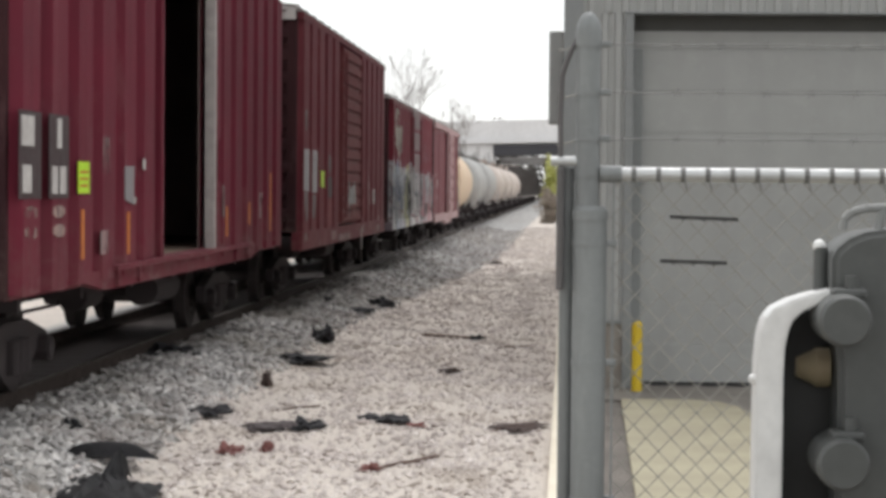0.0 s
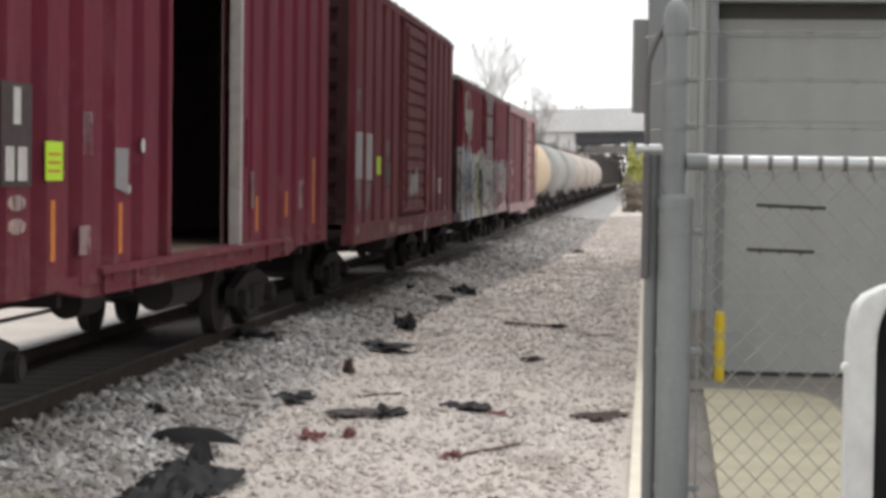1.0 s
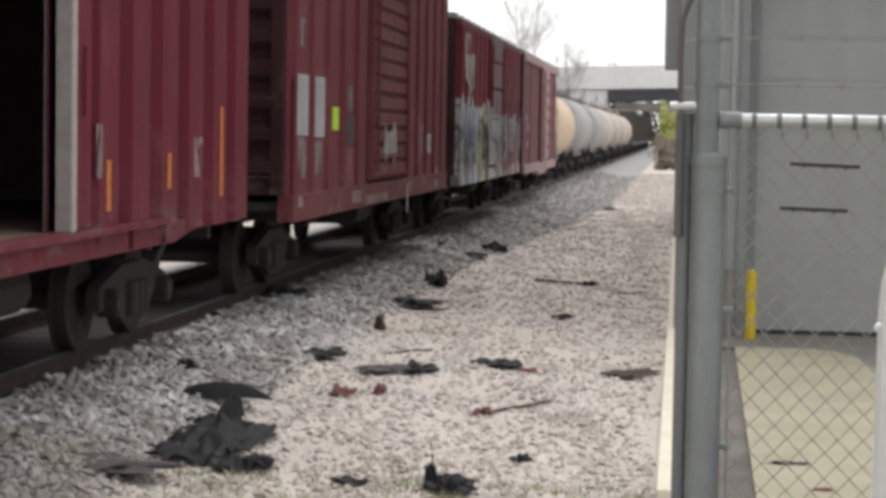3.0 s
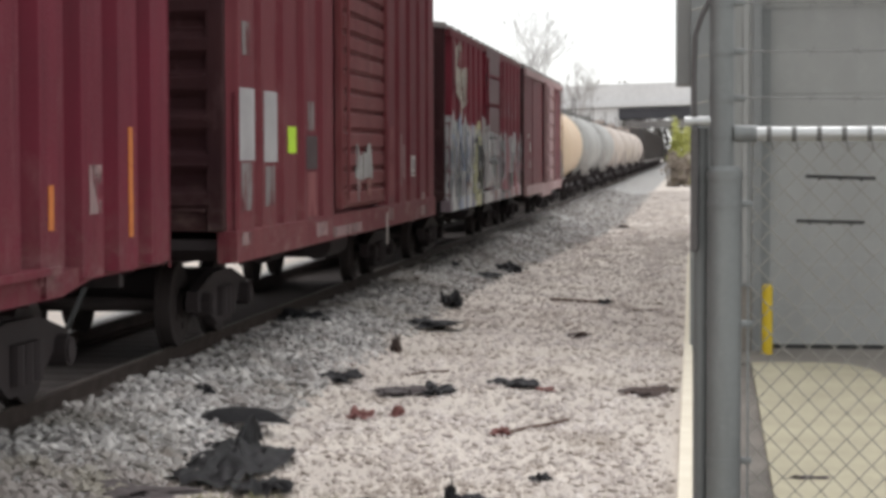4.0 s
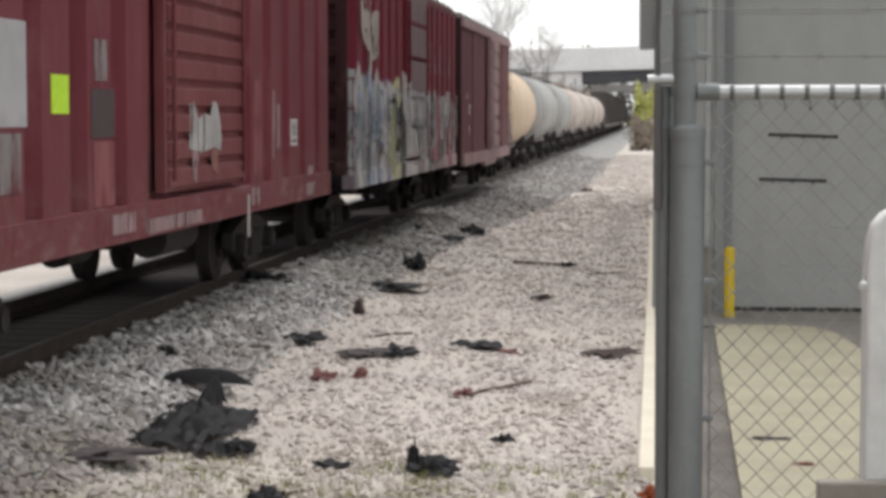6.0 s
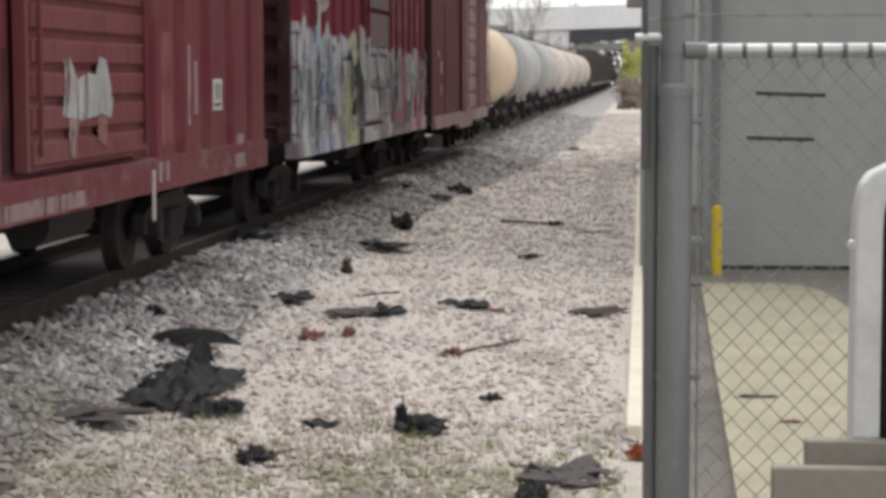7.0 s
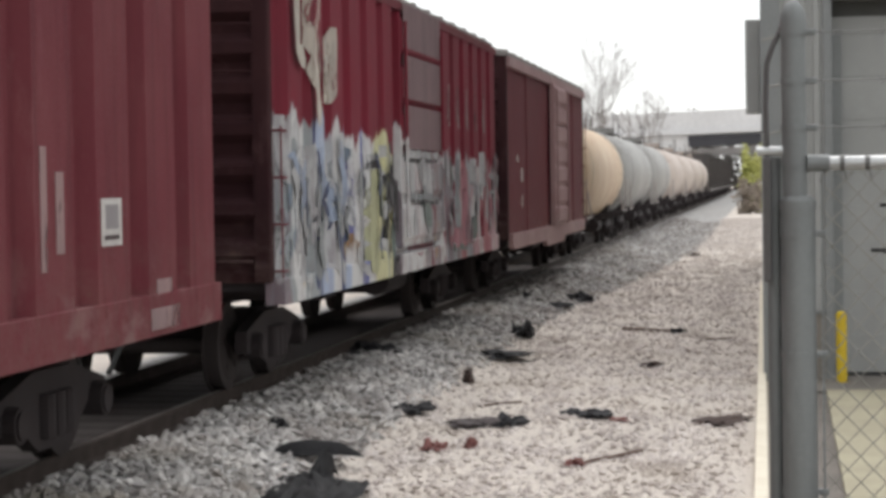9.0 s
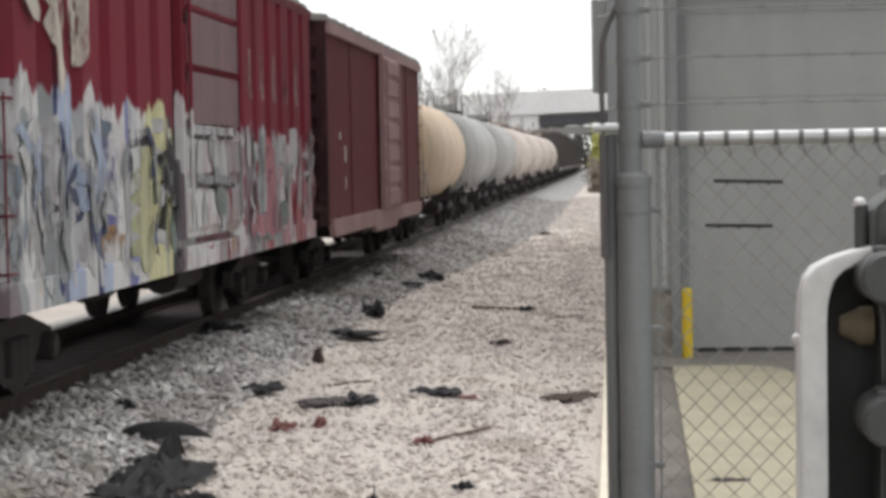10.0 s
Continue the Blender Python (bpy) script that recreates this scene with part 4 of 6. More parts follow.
def add_graffiti(car):
    """Tall overlapping sprayed letters along the lower half of the wagon."""
    spray(car, "grey", 0.55, (-7.46, 2.09), (-7.46, 1.64), (-7.46, 1.11))
    spray(car, "white", 0.62, (-7.46, 2.13), (-7.46, 1.64), (-7.38, 1.00))
    spray(car, "white", 0.45, (-6.96, 2.09), (-6.91, 1.53), (-6.76, 1.05))
    spray(car, "steel_blue", 0.3, (-7.30, 1.95), (-7.09, 1.63), (-7.25, 1.31))
    spray(car, "white", 0.7, (-7.46, 2.28), (-6.83, 2.29))
    spray(car, "grey", 0.25, (-7.16, 2.30), (-6.94, 2.30))
    spray(car, "navy", 0.26, (-6.57, 2.16), (-6.46, 1.85), (-6.59, 1.47), (-6.51, 1.23))
    spray(car, "white", 0.5, (-6.20, 2.34), (-6.14, 2.00), (-6.22, 1.61))
    spray(car, "pale_blue", 0.45, (-5.87, 2.09), (-5.79, 1.75), (-5.91, 1.55))
    spray(car, "navy", 0.3, (-5.62, 2.25), (-5.59, 2.05))
    spray(car, "navy", 0.22, (-5.51, 1.97), (-5.50, 1.64))
    spray(car, "navy", 0.2, (-5.37, 1.59), (-5.58, 1.24), (-5.84, 1.15))
    spray(car, "pale_blue", 0.35, (-5.62, 1.77), (-5.24, 1.73), (-4.91, 1.60))
    spray(car, "white", 0.2, (-6.43, 1.03), (-6.40, 1.42), (-6.10, 1.55), (-5.82, 1.45), (-5.75, 1.00))
    spray(car, "grey", 0.5, (-6.07, 1.41), (-6.06, 1.04))
    spray(car, "white", 0.18, (-6.75, 1.24), (-6.38, 0.98))
    spray(car, "white", 0.6, (-5.02, 2.45), (-4.91, 2.10), (-5.02, 1.68), (-4.92, 1.42))
    spray(car, "steel_blue", 0.3, (-4.51, 2.34), (-4.42, 2.18))
    spray(car, "white", 0.35, (-5.38, 1.49), (-5.18, 1.17), (-4.73, 0.99))
    spray(car, "violet", 0.36, (-4.40, 2.18), (-4.39, 1.78), (-4.40, 1.35))
    spray(car, "orange", 0.3, (-4.55, 1.36), (-4.16, 1.26), (-4.34, 1.16))
    spray(car, "white", 0.35, (-3.93, 2.10), (-3.92, 1.66), (-3.89, 1.39))
    spray(car, "cream_tan", 0.35, (-3.64, 1.83), (-3.67, 1.44))
    spray(car, "white", 0.5, (-4.17, 1.13), (-3.68, 1.33), (-3.72, 0.97))
    spray(car, "lemon", 0.7, (-3.20, 2.13), (-3.20, 1.54), (-3.28, 0.97))
    spray(car, "white", 0.2, (-3.87, 2.19), (-2.91, 2.19))
    spray(car, "black", 0.12, (-3.74, 2.15), (-2.71, 2.17))
    spray(car, "white", 0.2, (-2.70, 2.28), (-2.40, 2.33), (-2.17, 2.20))
    spray(car, "black", 0.35, (-2.27, 2.17), (-2.14, 1.93), (-2.53, 1.64), (-2.28, 1.16))
    spray(car, "white", 0.14, (-2.54, 2.11), (-2.39, 1.81), (-2.67, 1.41), (-2.28, 1.10))
    spray(car, "black", 0.3, (-1.65, 1.84), (-1.55, 1.56), (-1.90, 1.27), (-1.73, 1.08))
    spray(car, "green_grey", 0.3, (-2.09, 1.51), (-2.04, 1.09))
    spray(car, "pink", 0.4, (-0.46, 1.22), (1.68, 1.25))
    spray(car, "white", 0.13, (-1.32, 2.29), (1.06, 2.29), door=True)
    spray(car, "white", 0.5, (-0.93, 2.16), (-0.86, 1.80), door=True)
    spray(car, "grey", 0.55, (-0.04, 2.15), (0.04, 1.82), door=True)
    spray(car, "black", 0.07, (-1.40, 2.22), (0.94, 2.23), door=True)
    spray(car, "white", 0.45, (-0.41, 2.12), (0.70, 1.92), door=True)
    spray(car, "black", 0.1, (-1.40, 1.76), (1.00, 1.70), door=True)
    spray(car, "grey", 0.12, (-1.14, 1.80), (0.88, 1.76), door=True)
    spray(car, "white", 0.35, (-0.71, 1.64), (-0.67, 1.32), door=True)
    spray(car, "white", 0.4, (0.18, 1.38), (0.32, 1.24), door=True)
    spray(car, "green_grey", 0.4, (-0.09, 1.63), (0.46, 1.49), door=True)
    spray(car, "black", 0.2, (-1.34, 2.11), (-1.27, 1.80), door=True)
    spray(car, "white", 0.1, (-1.40, 1.87), (-1.34, 2.11), (-1.10, 2.18), door=True)
    spray(car, "black", 0.18, (-1.29, 1.65), (-1.19, 1.30), door=True)
    spray(car, "green_grey", 0.45, (2.46, 2.31), (2.63, 1.84), (2.57, 1.33))
    spray(car, "white", 0.35, (2.02, 2.38), (2.10, 1.91))
    spray(car, "grey", 0.4, (3.05, 2.28), (3.09, 1.84))
    spray(car, "pink", 0.6, (3.70, 2.13), (3.94, 1.60), (4.00, 1.26))
    spray(car, "white", 0.35, (4.74, 2.30), (4.89, 1.82), (4.95, 1.43))
    spray(car, "green_grey", 0.4, (4.94, 1.35), (3.99, 1.18), (2.55, 1.17))
    spray(car, "pink", 0.7, (6.18, 2.31), (6.34, 1.73), (6.51, 1.15))
    spray(car, "white", 0.45, (5.62, 2.38), (5.79, 1.90))
    spray(car, "white", 0.3, (6.88, 2.15), (6.89, 1.31))
    spray(car, "pink", 0.35, (2.11, 1.24), (4.50, 1.17))
    spray(car, "black", 0.15, (5.23, 1.90), (5.40, 1.50))
    spray(car, "grey", 0.35, (7.03, 2.40), (7.15, 1.89))
    rng = random.Random(12)
    for colour, count, y0, y1 in (("white", 16, -7.2, -2.2), ("pale_blue", 8, -7.2, -3.5), ("navy", 9, -7.2, -2.6), ("grey", 10, -7.3, -2.0), ("white", 8, 2.1, 7.3), ("pink", 6, 2.3, 7.3), ("black", 6, -2.4, -1.6)):
        for _ in range(count):
            y, z, tall = rng.uniform(y0, y1), rng.uniform(1.1, 1.9), rng.uniform(0.25, 0.65)
            bend = rng.uniform(-0.35, 0.35)
            spray(car, colour, rng.uniform(0.10, 0.24), (y, z), (y + bend, z + tall * 0.5), (y + rng.uniform(-0.2, 0.2), z + tall))


def painted_boxcar():
    car = thing("boxcar", None, None, "maroon ribbed boxcar sprayed with white and blue graffiti", "boxcar", "freight train wagons")
    z0, z1 = 0.88, 4.15
    add_walls(car, HALF, z0, z1, M["graffiti"], M["red2"])
    for s in (-1, 1):
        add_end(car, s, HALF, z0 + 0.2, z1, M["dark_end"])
        for y in BAYS["painted"]:
            for side in (1, -1):
                part("rib", rib_shape(B(), s * y, z0 + 0.22, z1 - 0.12, side, 0.70, RIB), M["graffiti"] if side > 0 else M["red2"], car)
    for side in (1, -1):
        part("side_sill", one(side * (FACE - 0.02), side * (FACE + 0.115), -7.5, 7.5, z0, z0 + 0.24, bevel=0.01), M["graffiti"] if side > 0 else M["red2"], car)
        part("top_rail", one(side * (FACE - 0.02), side * (FACE + 0.115), -7.5, 7.5, z1 - 0.16, z1 - 0.05), M["red2"], car)
    add_door(car, -1.5, 1.6, z0 + 0.32, z1 - 0.18, M["graffiti"], 0.05, 5, "sliding door with broad flat panels under graffiti")
    add_ladder(car, 7.15, z0 + 0.3, z1 - 0.1, M["red2"], 1)
    for k in range(3):
        z = 2.36 + 0.6 * k
        part("faded_panel", one(FACE + 0.146, FACE + 0.15, -1.35, 1.45, z, z + 0.52), M["faded"], car, "grey faded door panel")
    add_graffiti(car)
    add_ladder(car, -7.2, z0 + 0.3, z0 + 1.6, M["red2"], -1)
    add_underframe(car, HALF, 1.0)
    add_trucks(car, 5.35)
    return car, z0


def smooth_boxcar():
    car = thing("boxcar", None, None, "dark oxide red smooth boxcar with a pale flaking door", "boxcar", "freight train wagons")
    z0, z1 = 0.95, 4.15
    add_walls(car, HALF, z0, z1, M["red4"], M["red4"])
    for s in (-1, 1):
        add_end(car, s, HALF, z0, z1, M["dark_end"])
    rivet = (-4.6, 4.7)
    for y in rivet:
        part("seam_strip", one(FACE, FACE + 0.015, y - 0.05, y + 0.05, z0, z1 - 0.2), M["red4"], car)
    for side in (1, -1):
        part("top_rail", one(side * (FACE - 0.02), side * (FACE + 0.07), -7.5, 7.5, z1 - 0.22, z1 - 0.05), M["pale_door"], car, "pale flaking top rail")
        part("side_sill", prism(B(), [(-7.3, 0.95), (-7.1, 0.78), (-1.8, 0.78), (-1.5, 0.66), (1.9, 0.66), (2.2, 0.78), (7.1, 0.78), (7.3, 0.95), (7.3, 1.05), (-7.3, 1.05)], "x", side * FACE - 0.03, side * FACE + 0.06),
             M["pale_door"], car, "pale flaking side sill")
    add_door(car, -0.6, 2.1, z0 + 0.1, z1 - 0.2, M["pale_door"], 0.05, 7, "pale flaking sliding door with level ridges")
    add_ladder(car, 7.15, z0 + 0.1, z1 - 0.1, M["red4"], 1)
    add_underframe(car, HALF, 1.0)
    add_trucks(car, 5.35)
    return car, z0


def tank_car(material, label, dome=True, spin=False):
    car = thing("tank_car", None, None, label, "tank car", "freight train wagons")
    r, zc, half = 1.46, 2.18, 7.0
    bm = B()
    rings = [(-half - 0.42, 0.15), (-half - 0.36, 0.55), (-half - 0.22, 0.95), (-half, 1.28), (-half + 0.3, 1.46), (half - 0.3, 1.46), (half, 1.28), (half + 0.22, 0.95), (half + 0.36, 0.55), (half + 0.42, 0.15)]
    loops = [[bm.verts.new((q * math.cos(a), y, zc + q * math.sin(a))) for a in [2 * math.pi * k / 32 for k in range(32)]] for y, q in rings]
    for l0, l1 in zip(loops, loops[1:]):
        for k in range(32):
            bm.faces.new((l0[k], l0[(k + 1) % 32], l1[(k + 1) % 32], l1[k]))
    bm.faces.new(loops[0][::-1]), bm.faces.new(loops[-1])
    bmesh.ops.recalc_face_normals(bm, faces=bm.faces)
    tank = part("tank", bm, material, car, smooth=True)
    for y in (-5.2, 5.2):
        part("tank_band", tube(B(), (0, y - 0.05, zc), (0, y + 0.05, zc), r + 0.015, 32, caps=False), M["under"], tank)
        part("saddle", one(-1.1, 1.1, y - 0.35, y + 0.35, 0.75, 1.25, bevel=0.03), M["under"], car)
    if dome:
        part("dome", tube(B(), (0, 0, zc + r - 0.1), (0, 0, zc + r + 0.28), 0.45, 20), material, tank)
    bm = B()
    for s in (-1, 1):
        tube(bm, (s * 0.5, -1.3, zc + r + 0.75), (s * 0.5, 1.3, zc + r + 0.75), 0.02, 6)
        for y in (-1.3, 1.3):
            tube(bm, (s * 0.5, y, zc + r - 0.15), (s * 0.5, y, zc + r + 0.75), 0.02, 6)
    box(bm, -0.6, 0.6, -1.3, 1.3, zc + r + 0.0, zc + r + 0.03)
    part("walkway", bm, M["under"], car)
    for s in (-1, 1):
        deck = part("end_platform", one(-1.5, 1.5, s * 7.2, s * 7.75, 0.92, 0.98), M["under"], car, "end platform")
        for side in (-1, 1):
            bm = tube(B(), (side * 1.48, s * 6.0, 1.0), (side * 1.48, s * 7.6, 1.0), 0.02, 6)
            tube(bm, (side * 1.48, s * 7.6, 0.96), (side * 1.48, s * 7.6, 2.0), 0.02, 6)
            tube(bm, (side * 1.48, s * 6.0, 1.0), (side * 1.3, s * 6.0, 2.0), 0.02, 6)
            part("handrail", bm, M["edge"], deck, "pale handrail")
    add_underframe(car, 7.55, 0.95)
    add_trucks(car, 5.6, spin)
    return car


def hopper_car():
    car = thing("hopper_car", None, None, "dark grey covered hopper car", "hopper car", "freight train wagons")
    bm = prism(B(), [(-7.4, 2.3), (-5.6, 0.9), (5.6, 0.9), (7.4, 2.3), (7.4, 4.1), (-7.4, 4.1)], "x", -1.55, 1.55)
    body = part("hopper_body", bm, M["dark_tank"], car)
    for k in range(-7, 8):
        part("rib", one(1.55, 1.62, k - 0.05, k + 0.05, 1.2, 4.05), M["dark_tank"], body)
    part("roof", prism(B(), [(-1.55, 4.1), (0, 4.4), (1.55, 4.1)], "y", -7.4, 7.4), M["roof"], car)
    add_underframe(car, 7.55, 0.95)
    add_trucks(car, 5.6, False)
    return car


PITCH, LEAD = 17.2, 30.89 - 7.53
TRAIN = []


def build_train():
    """The wagons in their order, the nearest first, each with the distance of its middle down the track at the start."""
    for i, (make, kind) in enumerate(((open_boxcar, "open_boxcar"), (hicube_boxcar, "hicube_boxcar"), (painted_boxcar, "painted_boxcar"), (smooth_boxcar, "smooth_boxcar"))):
        car, z0 = make()
        add_marks(car, kind)
        TRAIN.append((car, LEAD + PITCH * i))
    row = [("tan_tank", "tan tank car with rust streaks"), ("grey_tank", "dull silver grey tank car"), ("grey_tank", "dull silver grey tank car"), ("beige_tank", "beige tank car streaked with dirt")]
    first = {}
    for i in range(14):
        kind, label = row[i] if i < 4 else (("beige_tank", "beige tank car streaked with dirt") if i < 7 else ("dark", ""))
        at = LEAD + PITCH * (4 + i)
        if kind in first:
            car = copy_thing(first[kind], pose(TRACK_X, at, RAIL_Z))
        else:
            car = first[kind] = hopper_car() if kind == "dark" else tank_car(M[kind], label)
        TRAIN.append((car, at))


build_train()
# ---- the warehouse ----
WALL_Y = 24.75


def build_warehouse():
    house = thing("warehouse", None, None, "grey metal warehouse with a wide sectional door", "building", kind="structure")
    jamb, head, top, far = 0.80, 4.507, 8.4, 60.0
    part("front_wall", one(0.02, jamb, WALL_Y, WALL_Y + 0.25, 0.80, head), M["siding"], house)
    base = part("base_wall", one(0.035, jamb, WALL_Y + 0.012, WALL_Y + 0.25, 0.0, 0.80), M["block"], house, "bare concrete block base below the siding")
    for row in range(4):
        for k in range(2):
            x = 0.04 + 0.38 * k
            part("block", one(x, x + 0.372, WALL_Y, WALL_Y + 0.012, 0.2 * row + 0.004, 0.2 * row + 0.194), M["block"], base)
    part("drip_strip", one(0.02, jamb - 0.08, WALL_Y - 0.04, WALL_Y, 0.80, 0.83), M["trim"], house)
    part("front_wall", one(0.02, 14, WALL_Y, WALL_Y + 0.25, head, top), M["siding"], house)
    part("front_wall", one(6.8, 14, WALL_Y, WALL_Y + 0.25, 0.0, head), M["siding"], house)
    part("side_wall", one(0.02, 0.2, WALL_Y + 0.25, far, 0.0, top), M["siding"], house)
    part("rear_wall", one(0.2, 14, far - 0.2, far, 0.0, top), M["siding"], house)
    part("side_wall", one(13.8, 14, WALL_Y + 0.25, far - 0.2, 0.0, top), M["siding"], house)
    part("roof", one(-0.15, 14.2, WALL_Y - 0.15, far + 0.2, top, top + 0.2), M["trim"], house)
    part("corner_trim", one(-0.03, 0.20, WALL_Y - 0.03, WALL_Y, 0.0, top), M["trim"], house)
    part("corner_trim", one(-0.03, 0.02, WALL_Y, WALL_Y + 0.3, 0.0, top), M["trim"], house)
    rib = mesh_of(prism(B(), [(-0.05, 0), (-0.03, -0.035), (0.03, -0.035), (0.05, 0)], "z", head + 0.012, top), "siding_rib", M["siding"])
    for k in range(48):
        part("siding_rib", rib, None, house, at=pose(0.30 + 0.2 * k, WALL_Y, 0))
    rib = mesh_of(prism(B(), [(-0.05, 0), (-0.03, -0.035), (0.03, -0.035), (0.05, 0)], "z", 0.84, head), "siding_rib", M["siding"])
    for x in (0.30, 0.46, 0.62):
        part("siding_rib", rib, None, house, at=pose(x, WALL_Y, 0))
    part("door_jamb", one(jamb - 0.10, jamb + 0.002, WALL_Y - 0.04, WALL_Y + 0.40, 0.0, head - 0.005, bevel=0.008), M["trim"], house)
    part("door_rail", one(jamb + 0.002, jamb + 0.12, WALL_Y + 0.22, WALL_Y + 0.29, 0.0, head - 0.41, bevel=0.006), M["trim"], house)
    part("door_lintel", one(jamb - 0.10, 7.0, WALL_Y - 0.05, WALL_Y + 0.42, head - 0.004, head + 0.012), M["trim"], house)
    # added dark strip: the lintel's shadow over the door, built as a part
    part("head_shade_strip", one(jamb + 0.002, 7.0, WALL_Y + 0.33, WALL_Y + 0.37, head - 0.19, head - 0.005), M["head_shade"], house, "dark strip added for the shade under the lintel")
    part("door_hood", one(jamb + 0.002, 7.0, WALL_Y + 0.30, WALL_Y + 0.40, head - 0.41, head - 0.19), M["door"], house)
    part("downspout_box", one(-0.21, -0.03, WALL_Y + 0.5, WALL_Y + 0.9, 3.2, 4.33, bevel=0.02), M["siding"], house)
    door = part("overhead_door", one(jamb + 0.06, 6.8, WALL_Y + 0.34, WALL_Y + 0.38, 0.03, head - 0.41), M["door"], house, "grey sectional overhead door")
    n, h = 8, (head - 0.42) / 8
    for k in range(n):
        part("door_section", one(jamb + 0.07, 6.8, WALL_Y + 0.30, WALL_Y + 0.34, 0.03 + k * h, 0.03 + (k + 1) * h - 0.004), M["door"], door)
    part("bottom_seal", one(jamb + 0.06, 6.8, WALL_Y + 0.290, WALL_Y + 0.298, 0.036, 0.085), M["black"], door)


build_warehouse()


def build_slab():
    slab = thing("concrete_slab", None, None, "cream concrete slab before the overhead door", "pavement", kind="structure")
    out = [(0.47, 6.5), (2.05, 6.5), (2.05, 21.2), (1.93, 22.6), (1.75, 23.1), (1.45, 23.3), (0.66, 23.3)]
    part("slab", prism(B(), out, "z", -0.1, 0.045), M["concrete"], slab)
    apron = [(0.03, 23.304), (1.46, 23.304), (1.76, 23.104), (1.934, 22.604), (2.054, 21.2), (2.054, 6.5), (12, 6.5), (12, WALL_Y + 0.30), (0.805, WALL_Y + 0.30), (0.805, WALL_Y - 0.045), (0.03, WALL_Y - 0.045)]
    part("apron", prism(B(), apron, "z", -0.1, 0.035), M["apron"], slab, "dark grey threshold strip")


build_slab()
kerb = thing("kerb", one(-0.105, 0.0, 13.4, 47, -0.1, 0.10, bevel=0.012), M["kerb"], "cream coloured kerb along the fence line", "kerb", kind="structure")


def build_bollard():
    bm = tube(B(), (0, 0, 0), (0, 0, 0.79), 0.062, 20)
    bmesh.ops.create_uvsphere(bm, u_segments=20, v_segments=8, radius=0.06, matrix=pose(0, 0, 0.79) @ Matrix.Diagonal((1, 1, 0.6, 1)))
    thing("bollard", bm, M["yellow"], "yellow painted steel bollard beside the door", "bollard", smooth=True, at=pose(0.865, 24.3, 0.035))


build_bollard()

# ---- the fence ----
FENCE_Y, POST_X, FOOT_X = 6.05, 0.078, 0.086


def link_mesh(x0, x1, z0, z1, along):
    """A sheet of chain link; along: how x, offset and z become a place."""
    w, h, r = 0.073, 0.076, 0.0024
    verts, faces = [], []
    k, rows = int((x1 - x0) / (w / 2)), int((z1 - z0) / (h / 2))
    for i in range(k):
        s = 1 if i % 2 else -1
        for j in range(rows):
            e = 1 if j % 2 else -1
            a = (x0 + i * w / 2 + s * e * w / 4, s * e * 0.003, z1 - j * h / 2)
            b = (x0 + i * w / 2 - s * e * w / 4, -s * e * 0.003, z1 - (j + 1) * h / 2)
            n = len(verts)
            for p in (a, b):
                for dx, dy in ((r, 0), (0, r), (-r, 0), (0, -r)):
                    verts.append(along(p[0] + dx, p[1] + dy, p[2]))
            faces += [(n + q, n + (q + 1) % 4, n + 4 + (q + 1) % 4, n + 4 + q) for q in range(4)]
    me = bpy.data.meshes.new("chain_link")
    me.from_pydata(verts, [], faces)
    me.materials.append(M["wire"])
    return me


def barbed(bm, a, b):
    a, b = Vector(a), Vector(b)
    tube(bm, a, b, 0.0022, 5)
    k = int((b - a).length / 0.125)
    for i in range(k):
        p = a.lerp(b, (i + 0.6) / k)
        for t in (0.4, 1.9, 3.3):
            d = Vector((0.35, 0.35, 1)).normalized() * 0.016
            d.rotate(Euler((t, t * 0.7, t * 1.7)))
            tube(bm, p - d, p + d, 0.0013, 4)


